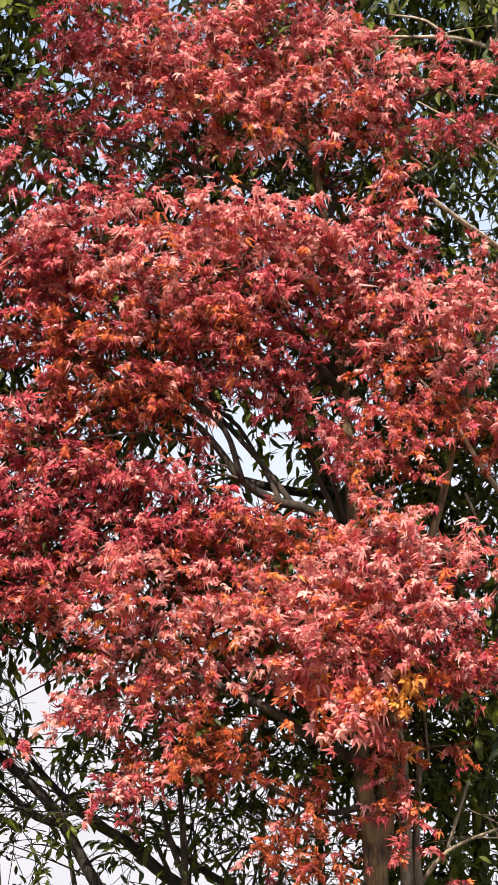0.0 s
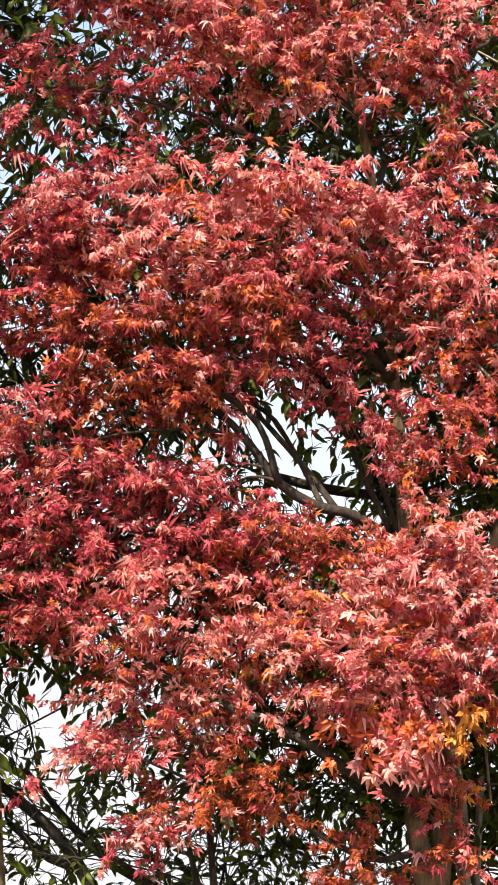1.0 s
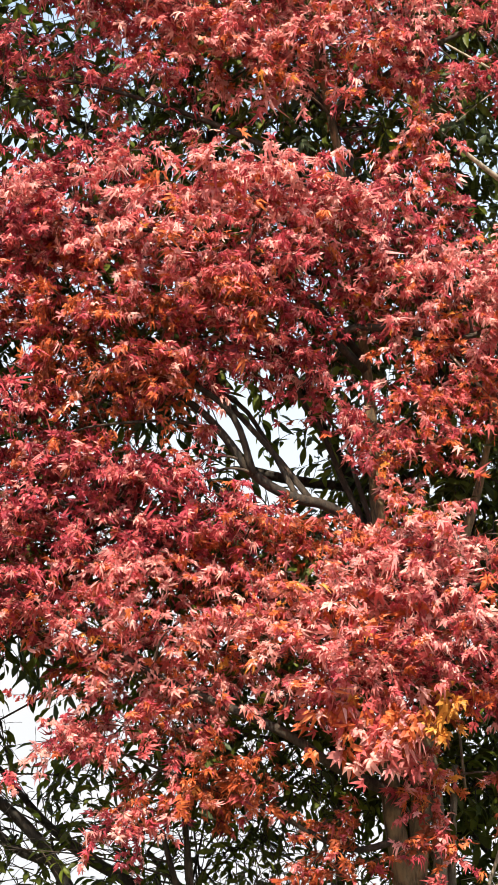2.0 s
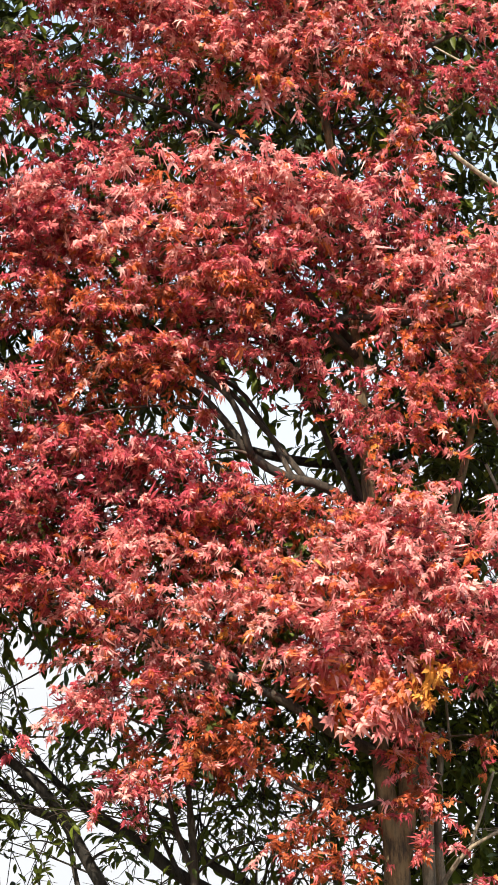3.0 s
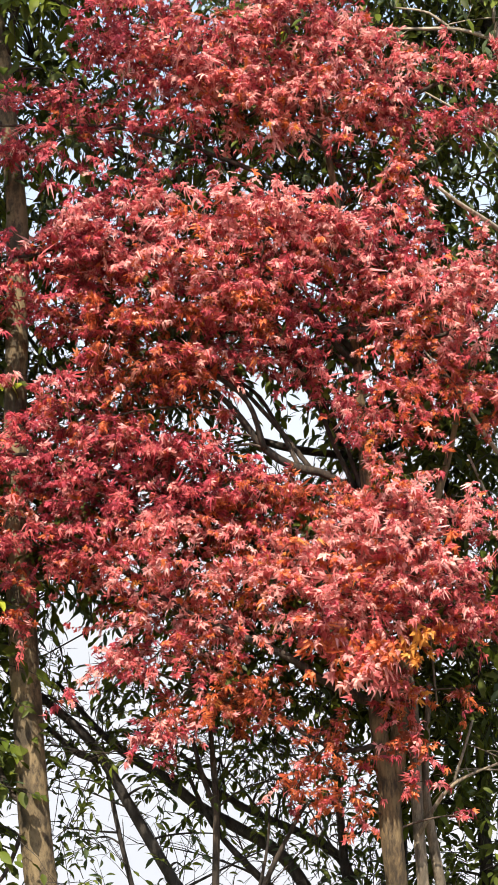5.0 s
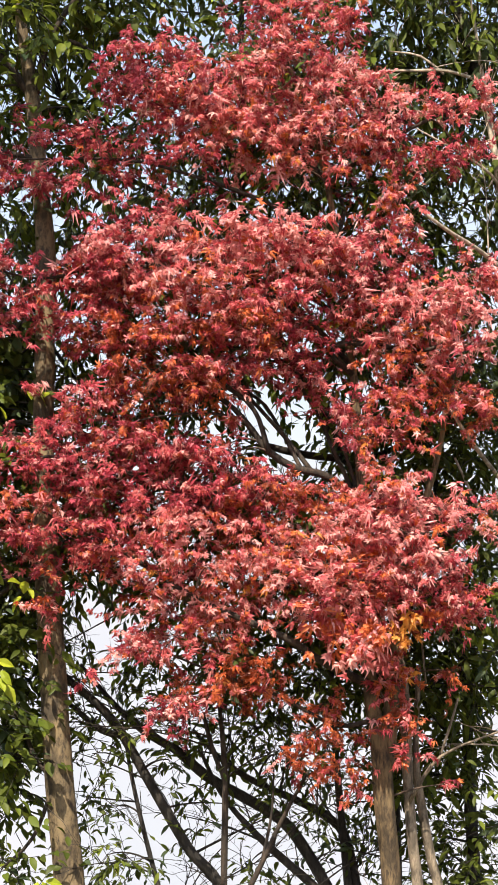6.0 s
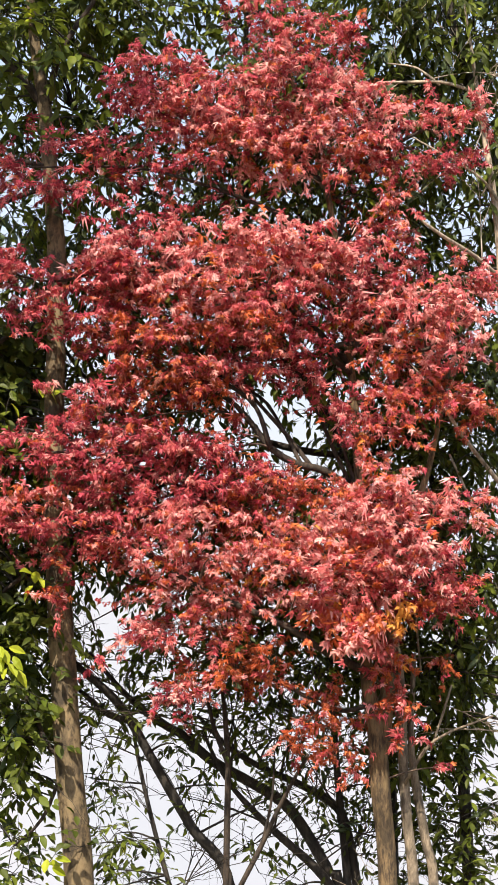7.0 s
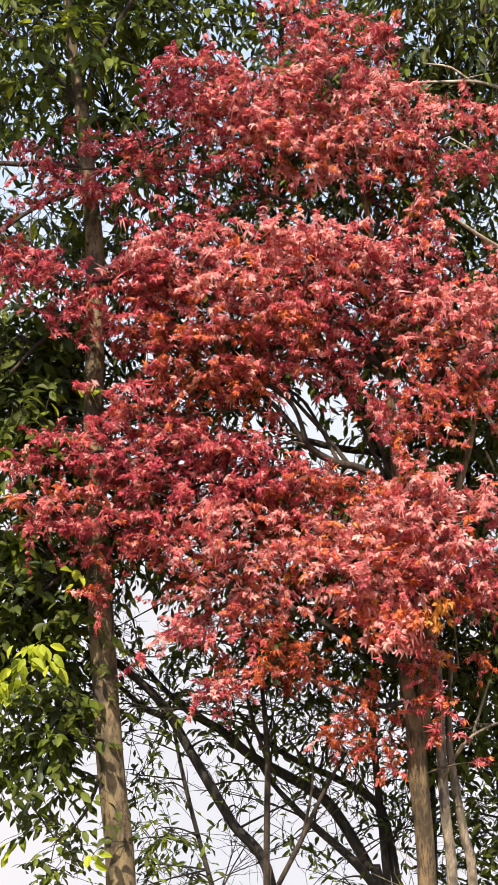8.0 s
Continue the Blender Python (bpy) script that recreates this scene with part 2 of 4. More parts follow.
def curve_line(a, b, r0, r1, sag, rng, bits=5):
    s = np.linspace(0, 1, bits)[:, None]
    mid = rng.normal(0, 0.07, 3) * np.linalg.norm(b - a) + (0, 0, sag)
    p = a + (b - a) * s + mid * (4 * s * (1 - s)) * 0.5
    return np.concatenate([p, r0 + (r1 - r0) * s], 1)


def nearest(skeleton, p):
    d = np.linalg.norm(skeleton[:, :3] - p, axis=1) + 0.6 * np.maximum(0, skeleton[:, 2] - p[2] + 0.03)
    return skeleton[np.argmin(d)]


FACING = np.array((0.05, -0.62, 0.72))      # leaves turn towards the light


def maple_pad(leaves, twigs, skeleton, pad, rng, fill=1.0, size=0.028, wild=0.95):
    """One layered spray of a maple: a twig from the nearest limb, side twigs, leaves in pairs along them."""
    x, y, z, rx, rz, tone = pad
    centre = np.array((x, y, z))
    ry = min(0.9 * rx, 0.20)
    root = nearest(skeleton, centre)
    twigs.tube(curve_line(root[:3], centre, min(root[3] * 0.6, 0.005), 0.0018, 0.04, rng, 7), 5)
    count = fill * 38.0 * rx * rz / (size * size)
    shares = np.array(TONES[tone])
    made = 0
    while made < count:
        # a side twig from inside the pad outwards
        q = unit(rng.normal(0, 1, 3)) * rng.random() ** 0.45 * 0.92
        start = centre + q * (rx, ry, rz)
        out = unit(np.array((q[0] * rx, q[1] * ry - 0.03, 0.4 * q[2] * rz - 0.01)) + rng.normal(0, 0.05, 3))
        length = rng.uniform(0.05, 0.13)
        end = start + out * length + (0, 0, -0.15 * length)
        line = curve_line(start - out * 0.03, end, 0.0014, 0.0007, 0.01, rng, 4)
        twigs.tube(line, 3)
        pairs = rng.integers(4, 8)
        hue = rng.choice(6, p=shares)
        for k in range(pairs):
            node = line[1, :3] + (line[-1, :3] - line[1, :3]) * (k / max(1, pairs - 1))
            for side in (-1, 1):
                across = unit(np.cross(out, (0, 0, 1.0))) * side
                tip = unit(0.55 * out + across * (1.0 - 0.5 * k / pairs) + (0, -0.25, -0.45) + rng.normal(0, 0.38, 3))
                normal = FACING + rng.normal(0, wild, 3)
                span = size * rng.uniform(0.72, 1.25)
                shape, faces = MAPLE_LEAVES[rng.integers(len(MAPLE_LEAVES))]
                v = ((shape + rng.normal(0, 1, shape.shape) * (0.03, 0.03, 0.07)) * (span * rng.uniform(0.5, 1.05), span, span * rng.uniform(0.3, 1.7))) @ turned(tip, normal).T + node + tip * 0.3 * span
                if rng.random() < 0.6:
                    hue = rng.choice(6, p=shares)
                leaves.add(v, faces, int(hue))
                made += 1


def green_pad(leaves, twigs, skeleton, pad, rng, fill=1.0, size=0.10, droop=0.5, shapes=None):
    """One bough of evergreen leaves, alternate along drooping twigs."""
    x, y, z, rx, rz, tone = pad
    centre = np.array((x, y, z))
    ry = min(rx, 0.2)
    if twigs is not None:
        root = nearest(skeleton, centre)
        twigs.tube(curve_line(root[:3], centre, min(root[3] * 0.5, 0.006), 0.002, 0.03, rng, 7), 5)
    count = fill * 11.0 * rx * rz / (size * size)
    shares = np.array(GREEN_TONES[tone])
    made = 0
    while made < count:
        q = rng.normal(0, 0.5, 3)
        start = centre + q * (rx, ry, rz)
        out = unit(np.array((q[0] * rx, q[1] * ry, 0.3 * q[2] * rz)) + rng.normal(0, 0.08, 3) + (0, 0, -0.05 * droop))
        length = rng.uniform(0.10, 0.24)
        line = curve_line(start - out * 0.04, start + out * length + (0, 0, -droop * 0.4 * length), 0.0018, 0.0008, 0.01, rng, 4)
        if twigs is not None:
            twigs.tube(line, 3)
        n = rng.integers(5, 9)
        hue = rng.choice(4, p=shares)
        for k in range(n):
            node = line[0, :3] + (line[-1, :3] - line[0, :3]) * (0.25 + 0.75 * k / (n - 1))
            side = unit(np.cross(out, (0, 0, 1.0))) * (1 if k % 2 else -1)
            tip = unit(0.7 * out + 0.7 * side + (0, 0, -0.8 * droop) + rng.normal(0, 0.3, 3))
            span = size * rng.uniform(0.7, 1.25)
            shape, faces = (shapes or BROAD_LEAVES)[rng.integers(5)]
            v = (shape * span) @ turned(tip, np.array((0, -0.35, 0.9)) + rng.normal(0, 0.5, 3)).T + node
            leaves.add(v, faces, int(hue if rng.random() < 0.75 else rng.choice(4, p=shares)))
            made += 1


def limb_part(name, points, material, parent, skeleton, sides=10, rough=0.12, label=""):
    line = spline(points)
    skeleton.append(line)
    s = Soup()
    s.tube(line, sides, rough)
    return part(name, s.mesh(name), material, parent, label)


# ---- ground ----


def ground_sheet():
    bm = bmesh.new()
    rings = [0.0, 2, 4, 6, 8, 10, 12, 15, 20, 30, 60, 150, 500, 3000]
    prev = None
    for r in rings:
        row = []
        for k in range(48):
            a = 2 * math.pi * k / 48
            x, y = r * math.cos(a), 6 + r * math.sin(a)
            row.append(bm.verts.new((x, y, 0.10 * noise.noise((x * 0.3, y * 0.3, 0)) if r < 40 else -0.02)))
        if prev:
            for k in range(48):
                j = (k + 1) % 48
                bm.faces.new((prev[k], row[k], row[j], prev[j]))
        prev = row
    bmesh.ops.remove_doubles(bm, verts=bm.verts, dist=0.001)
    bmesh.ops.recalc_face_normals(bm, faces=bm.faces)
    me = bpy.data.meshes.new("ground")
    bm.to_mesh(me)
    bm.free()
    m, t, p = nodes_of("leaf_litter")
    coord = t.nodes.new("ShaderNodeTexCoord")
    noi = t.nodes.new("ShaderNodeTexNoise")
    noi.inputs["Scale"].default_value, noi.inputs["Detail"].default_value = 9.0, 8.0
    link(t, coord.outputs["Object"], noi.inputs["Vector"])
    ramp = t.nodes.new("ShaderNodeValToRGB")
    e = ramp.color_ramp.elements
    e[0].position, e[0].color = 0.35, (0.05, 0.06, 0.02, 1)
    e[1].position, e[1].color = 0.7, (0.20, 0.13, 0.07, 1)
    link(t, noi.outputs[0], ramp.inputs[0])
    link(t, ramp.outputs[0], p.inputs["Base Color"])
    p.inputs["Roughness"].default_value = 0.95
    me.materials.append(m)
    return tagged(new("ground", me), "grassy ground strewn with fallen brown leaves", "ground", kind="structure")


ground_sheet()

# ---- the maple ----
maple = thing("maple_tree", (0.745, 9.195, 1.538), "young maple tree in red and orange autumn leaf", "tree")
maple.location.z = 0
foot = maple.location.copy()


def local(points):
    """From the place to the tree's own base."""
    return [(p[0] - foot.x, p[1] - foot.y, p[2] - foot.z, *p[3:]) for p in points]


bones = []
trunk_line = [(foot.x + 0.03, foot.y + 0.02, -0.05, 0.068), (foot.x + 0.02, foot.y, 0.35, 0.048), (0.745, 9.195, 1.538, 0.037), (0.720, 9.157, 1.894, 0.039),
              (0.706, 9.133, 2.110, 0.037), (0.668, 9.118, 2.368, 0.026), (0.665, 9.096, 2.761, 0.025), (0.649, 9.081, 3.095, 0.021), (0.631, 9.046, 3.427, 0.016),
              (0.607, 9.023, 3.650, 0.014), (0.566, 8.983, 4.032, 0.012), (0.480, 8.920, 4.434, 0.011), (0.348, 8.856, 4.765, 0.007), (0.282, 8.834, 4.972, 0.003)]
limb_part("trunk", local(trunk_line), M_BARK_MAPLE, maple, bones, 14, 0.16)
limbs = [
    [(0.725, 9.142, 2.044, 0.031), (0.752, 9.133, 2.314, 0.029), (0.774, 9.134, 2.589, 0.022), (0.842, 9.122, 2.899, 0.018), (0.935, 9.089, 3.208, 0.011), (1.006, 9.032, 3.559, 0.007)],
    [(0.654, 9.078, 3.026, 0.020), (0.520, 9.018, 3.123, 0.015), (0.398, 8.976, 3.146, 0.015), (0.300, 8.969, 3.207, 0.014), (0.224, 8.959, 3.306, 0.012), (0.137, 8.950, 3.395, 0.010), (-0.016, 8.941, 3.472, 0.008), (-0.236, 8.934, 3.539, 0.004)],
    [(0.300, 8.969, 3.207, 0.009), (0.269, 8.987, 3.324, 0.008), (0.215, 8.995, 3.439, 0.007), (0.161, 9.008, 3.602, 0.005), (0.096, 8.984, 3.826, 0.004)],
    [(0.464, 8.997, 3.132, 0.010), (0.379, 9.025, 3.253, 0.009), (0.303, 9.035, 3.346, 0.008), (0.205, 9.044, 3.451, 0.007), (0.050, 9.034, 3.541, 0.007)],
    [(0.299, 8.950, 3.203, 0.011), (0.245, 8.924, 3.354, 0.009), (0.137, 8.905, 3.440, 0.008), (-0.060, 8.886, 3.526, 0.004)],
    [(0.420, 8.976, 3.141, 0.009), (0.337, 9.057, 3.328, 0.007), (0.261, 9.066, 3.433, 0.007), (0.095, 9.058, 3.501, 0.007), (-0.128, 9.044, 3.453, 0.004)],
    [(0.180, 8.937, 3.324, 0.007), (0.071, 8.935, 3.346, 0.005), (-0.147, 8.878, 3.312, 0.003), (-0.298, 8.845, 3.245, 0.002)],
    [(-0.236, 8.994, 2.782, 0.004), (-0.404, 9.064, 2.784, 0.003), (-0.569, 9.116, 2.762, 0.002), (-0.657, 9.115, 2.771, 0.002)],
    [(0.623, 9.103, 3.076, 0.009), (0.548, 9.087, 3.232, 0.009), (0.493, 9.073, 3.365, 0.007), (0.428, 9.061, 3.477, 0.006), (0.395, 9.023, 3.651, 0.004)],
    [(0.644, 9.086, 3.050, 0.009), (0.574, 9.043, 3.267, 0.007), (0.547, 9.005, 3.440, 0.005)],
    [(0.623, 9.037, 3.516, 0.013), (0.535, 8.951, 3.574, 0.011), (0.582, 8.927, 3.611, 0.011), (0.730, 8.909, 3.592, 0.010), (0.862, 8.911, 3.574, 0.008), (1.037, 8.894, 3.637, 0.004)],
    [(0.658, 9.108, 2.367, 0.018), (0.495, 8.972, 2.424, 0.015), (0.387, 8.925, 2.492, 0.014), (0.259, 8.918, 2.552, 0.013), (0.024, 8.966, 2.664, 0.010), (-0.236, 8.969, 2.833, 0.007), (-0.539, 8.953, 2.985, 0.004)],
    [(0.670, 9.079, 2.736, 0.015), (0.418, 9.028, 2.840, 0.013), (0.156, 8.994, 2.968, 0.011), (-0.105, 8.983, 3.078, 0.009), (-0.388, 8.952, 3.184, 0.007), (-0.694, 8.954, 3.164, 0.004)],
    [(0.628, 9.035, 3.538, 0.011), (0.427, 8.955, 3.724, 0.010), (0.162, 8.902, 3.848, 0.009), (-0.147, 8.897, 3.894, 0.007), (-0.367, 8.897, 3.894, 0.004)],
    [(0.571, 8.985, 4.010, 0.011), (0.343, 8.932, 4.134, 0.009), (0.053, 8.901, 4.241, 0.007), (-0.236, 8.893, 4.310, 0.005), (-0.636, 8.893, 4.311, 0.004)],
    [(0.524, 8.959, 4.259, 0.009), (0.345, 8.903, 4.405, 0.008), (0.077, 8.867, 4.558, 0.007), (-0.190, 8.853, 4.695, 0.004)],
    [(0.524, 8.961, 4.236, 0.009), (0.700, 8.889, 4.351, 0.008), (0.878, 8.859, 4.446, 0.007), (1.101, 8.829, 4.540, 0.004)],
    [(0.696, 9.121, 2.237, 0.011), (0.540, 9.074, 2.211, 0.009), (0.324, 9.043, 2.317, 0.007), (0.087, 9.034, 2.404, 0.005), (-0.172, 9.022, 2.512, 0.003)],
    [(0.680, 9.090, 2.628, 0.013), (0.695, 8.956, 2.760, 0.011), (0.758, 8.906, 2.860, 0.009), (0.974, 8.901, 2.902, 0.004)],
    [(0.566, 8.987, 3.987, 0.011), (0.742, 8.946, 3.997, 0.009), (0.872, 8.936, 3.901, 0.007), (0.979, 8.926, 3.806, 0.004)],
    [(0.140, 8.902, 3.848, 0.007), (-0.235, 8.895, 3.916, 0.006), (-0.522, 8.902, 3.851, 0.005), (-0.764, 8.897, 3.896, 0.004)],
]
limbs += [
    [(0.668, 9.105, 2.560, 0.014), (0.560, 9.280, 2.740, 0.011), (0.380, 9.420, 2.900, 0.008), (0.120, 9.500, 2.980, 0.004)],
    [(0.660, 9.094, 2.820, 0.013), (0.790, 9.260, 2.980, 0.010), (0.900, 9.380, 3.080, 0.006)],
    [(0.600, 9.018, 3.700, 0.011), (0.480, 9.200, 3.860, 0.009), (0.260, 9.330, 3.960, 0.006), (0.020, 9.400, 4.000, 0.003)],
    [(0.566, 8.983, 4.032, 0.010), (0.600, 9.160, 4.230, 0.008), (0.480, 9.300, 4.460, 0.005), (0.300, 9.360, 4.640, 0.003)],
]
for pts in limbs:
    limb_part("limb", local(pts), M_BARK_MAPLE if pts[0][3] > 0.022 else M_BARK_LIMB_SHADED, maple, bones, 8, 0.1)
skeleton = np.concatenate(bones)

sprays = {
    "crown": [
        (0.258, 8.809, 4.918, 0.109, 0.061, "crimson"), (0.436, 8.799, 4.832, 0.175, 0.088, "red"), (0.637, 8.799, 4.832, 0.061, 0.074, "red"), (-0.156, 8.810, 4.721, 0.144, 0.074, "crimson"),
        (0.000, 8.810, 4.725, 0.066, 0.044, "red"), (0.111, 8.804, 4.592, 0.241, 0.105, "red"), (0.367, 8.796, 4.671, 0.219, 0.109, "red"), (0.542, 8.789, 4.538, 0.175, 0.096, "pink"),
        (0.210, 8.816, 4.479, 0.263, 0.088, "red"), (-0.056, 8.832, 4.510, 0.175, 0.088, "red"), (-0.234, 8.825, 4.578, 0.131, 0.088, "crimson"), (0.657, 8.820, 4.632, 0.066, 0.088, "red"),
        (0.518, 8.795, 4.389, 0.197, 0.074, "orange"), (0.253, 8.827, 4.367, 0.241, 0.079, "coral"), (0.146, 8.809, 4.926, 0.044, 0.035, "red")],
    "upper_left": [
        (-0.645, 8.846, 4.377, 0.136, 0.061, "crimson"), (-0.768, 8.874, 4.305, 0.109, 0.053, "maroon"), (-0.590, 8.882, 4.226, 0.166, 0.061, "crimson"), (-0.767, 8.889, 4.159, 0.079, 0.039, "maroon"),
        (-0.379, 8.844, 4.398, 0.131, 0.088, "maroon"), (-0.435, 8.881, 4.236, 0.144, 0.066, "crimson"), (-0.168, 8.874, 4.303, 0.131, 0.066, "maroon"), (0.054, 8.833, 4.316, 0.131, 0.039, "crimson")],
    "upper_right": [
        (0.809, 8.813, 4.500, 0.118, 0.066, "pink"), (0.987, 8.811, 4.521, 0.123, 0.066, "red"), (1.112, 8.828, 4.551, 0.066, 0.057, "pink"), (0.875, 8.849, 4.349, 0.131, 0.061, "crimson"),
        (1.010, 8.871, 4.332, 0.079, 0.066, "crimson"), (0.697, 8.824, 4.399, 0.109, 0.066, "red"), (0.429, 8.839, 4.260, 0.153, 0.044, "coral"), (0.653, 8.853, 4.316, 0.131, 0.044, "orange"),
        (0.793, 8.851, 4.147, 0.101, 0.061, "coral"), (0.727, 8.883, 4.024, 0.109, 0.057, "orange"), (0.902, 8.892, 3.945, 0.088, 0.039, "red")],
    "middle": [
        (0.095, 8.789, 3.974, 0.306, 0.101, "pink"), (-0.145, 8.814, 3.926, 0.241, 0.096, "pink"), (0.357, 8.791, 3.951, 0.241, 0.101, "pink"), (0.511, 8.820, 3.868, 0.166, 0.096, "red"),
        (-0.168, 8.859, 4.070, 0.241, 0.044, "crimson"), (-0.301, 8.875, 3.911, 0.153, 0.101, "crimson"), (-0.278, 8.868, 3.794, 0.175, 0.079, "red"), (0.051, 8.788, 3.792, 0.263, 0.088, "coral"),
        (0.312, 8.812, 3.753, 0.219, 0.088, "red"), (0.072, 8.822, 3.655, 0.284, 0.088, "orange"), (-0.191, 8.884, 3.639, 0.219, 0.096, "rust"), (-0.321, 8.844, 3.833, 0.109, 0.088, "maroon"), (0.290, 8.867, 3.610, 0.175, 0.088, "crimson"),
        (0.180, 8.877, 3.512, 0.219, 0.079, "red"), (-0.103, 8.879, 3.491, 0.241, 0.074, "rust"), (0.454, 8.899, 3.494, 0.092, 0.066, "crimson")],
    "middle_left": [
        (-0.764, 8.895, 3.918, 0.123, 0.096, "maroon"), (-0.643, 8.903, 3.840, 0.144, 0.088, "maroon"), (-0.853, 8.891, 3.952, 0.088, 0.074, "maroon"), (-0.565, 8.912, 3.751, 0.101, 0.057, "crimson"),
        (-0.655, 8.937, 3.701, 0.053, 0.057, "crimson"), (-0.367, 8.916, 3.717, 0.131, 0.079, "maroon"), (-0.323, 8.927, 3.606, 0.079, 0.066, "maroon"), (-0.410, 8.929, 3.403, 0.153, 0.088, "maroon"),
        (-0.257, 8.936, 3.337, 0.131, 0.079, "rust"), (-0.454, 8.943, 3.272, 0.175, 0.079, "crimson"), (-0.628, 8.949, 3.207, 0.197, 0.066, "crimson"), (-0.771, 8.978, 3.125, 0.118, 0.057, "maroon")],
    "middle_right": [
        (0.861, 8.855, 3.729, 0.197, 0.096, "pink"), (1.017, 8.871, 3.767, 0.131, 0.101, "pink"), (0.733, 8.887, 3.796, 0.109, 0.088, "red"), (0.646, 8.849, 3.968, 0.109, 0.096, "red"),
        (0.771, 8.867, 3.608, 0.153, 0.079, "coral"), (1.036, 8.888, 3.601, 0.109, 0.074, "pink"), (0.601, 8.916, 3.713, 0.088, 0.066, "orange"), (0.980, 8.927, 3.419, 0.136, 0.083, "rust"),
        (0.748, 8.907, 3.416, 0.131, 0.079, "orange"), (0.639, 8.936, 3.333, 0.088, 0.079, "red"), (0.746, 8.925, 3.251, 0.140, 0.061, "orange"), (1.080, 8.954, 3.358, 0.079, 0.074, "rust"),
        (0.883, 8.915, 3.530, 0.109, 0.057, "orange"), (1.089, 8.898, 3.889, 0.074, 0.074, "red")],
    "lower_left": [
        (-0.344, 8.939, 3.115, 0.241, 0.096, "maroon"), (-0.148, 8.950, 3.205, 0.175, 0.074, "maroon"), (-0.626, 8.951, 2.997, 0.219, 0.074, "orange"), (-0.758, 8.980, 2.914, 0.088, 0.066, "crimson"),
        (-0.452, 8.941, 2.906, 0.219, 0.074, "crimson"), (-0.170, 8.930, 3.012, 0.241, 0.096, "crimson"), (0.069, 8.963, 3.073, 0.184, 0.088, "maroon"), (0.287, 8.966, 3.051, 0.144, 0.066, "rust"),
        (0.025, 8.918, 2.932, 0.210, 0.088, "coral"), (-0.170, 8.929, 2.825, 0.197, 0.074, "orange"), (0.067, 8.916, 2.767, 0.241, 0.079, "coral"), (0.242, 8.960, 2.917, 0.131, 0.079, "rust"),
        (-0.366, 8.971, 2.812, 0.131, 0.044, "crimson"), (-0.039, 8.952, 3.183, 0.109, 0.057, "maroon")],
    "bough_side": [
        (0.157, 8.977, 3.138, 0.153, 0.053, "crimson"), (0.353, 8.963, 3.076, 0.153, 0.048, "rust"), (0.504, 8.959, 3.022, 0.123, 0.061, "rust"), (0.015, 8.950, 3.200, 0.123, 0.048, "red"),
        (0.612, 8.951, 3.002, 0.088, 0.066, "orange"), (-0.147, 8.907, 3.419, 0.153, 0.057, "rust"), (0.049, 8.897, 3.416, 0.131, 0.039, "rust"), (-0.236, 8.944, 3.260, 0.109, 0.053, "crimson"),
        (0.157, 8.917, 3.230, 0.026, 0.022, "orange"), (0.157, 8.923, 3.176, 0.026, 0.022, "orange")],
    "lower_right": [
        (0.726, 8.865, 3.061, 0.127, 0.088, "coral"), (0.911, 8.890, 3.010, 0.123, 0.061, "pink"), (0.668, 8.842, 2.893, 0.219, 0.096, "pink"), (0.497, 8.864, 2.876, 0.166, 0.088, "coral"),
        (0.817, 8.850, 2.817, 0.188, 0.088, "pink"), (1.040, 8.897, 2.945, 0.123, 0.061, "coral"), (0.325, 8.890, 2.816, 0.153, 0.070, "coral"), (0.430, 8.861, 2.713, 0.210, 0.083, "coral"),
        (0.599, 8.844, 2.688, 0.219, 0.088, "pink"), (0.815, 8.865, 2.679, 0.175, 0.083, "red"), (0.968, 8.909, 2.642, 0.109, 0.061, "red"), (0.492, 8.852, 2.614, 0.153, 0.048, "coral"),
        (0.905, 8.934, 2.592, 0.096, 0.061, "orange"), (0.759, 8.892, 2.990, 0.088, 0.088, "pink")],
    "hanging": [
        (-0.118, 9.020, 2.534, 0.131, 0.066, "red"), (-0.248, 9.045, 2.483, 0.070, 0.057, "pink"), (0.066, 9.002, 2.519, 0.166, 0.066, "orange"), (0.109, 9.038, 2.361, 0.166, 0.088, "ember"),
        (0.249, 9.014, 2.400, 0.127, 0.088, "ember"), (0.497, 9.046, 2.284, 0.074, 0.066, "ember"), (0.528, 9.061, 2.145, 0.131, 0.074, "ember"),
        (0.559, 9.074, 2.018, 0.074, 0.057, "ember"), (0.766, 9.018, 2.366, 0.066, 0.053, "orange"), (-0.021, 9.046, 2.287, 0.109, 0.057, "red"), (0.713, 8.999, 2.450, 0.074, 0.053, "orange"),
        (-0.020, 8.989, 2.638, 0.241, 0.066, "coral"), (0.218, 8.972, 2.608, 0.166, 0.057, "coral")],
    "sparse": [
        (-0.346, 9.054, 2.398, 0.031, 0.026, "red"), (-0.519, 9.031, 2.625, 0.053, 0.066, "orange"), (-0.520, 9.012, 2.798, 0.066, 0.039, "red"), (0.773, 9.015, 2.204, 0.053, 0.053, "orange"),
        (0.797, 9.063, 2.123, 0.044, 0.035, "orange"), (0.944, 9.097, 1.996, 0.031, 0.022, "red"), (0.388, 9.087, 2.084, 0.074, 0.035, "rust"), (0.976, 9.054, 2.402, 0.066, 0.031, "rust"),
        (-0.043, 9.068, 2.268, 0.035, 0.031, "crimson"), (0.509, 8.953, 3.360, 0.031, 0.044, "crimson"), (0.403, 8.943, 3.652, 0.053, 0.053, "orange"), (0.158, 8.960, 3.296, 0.031, 0.031, "orange")],
}
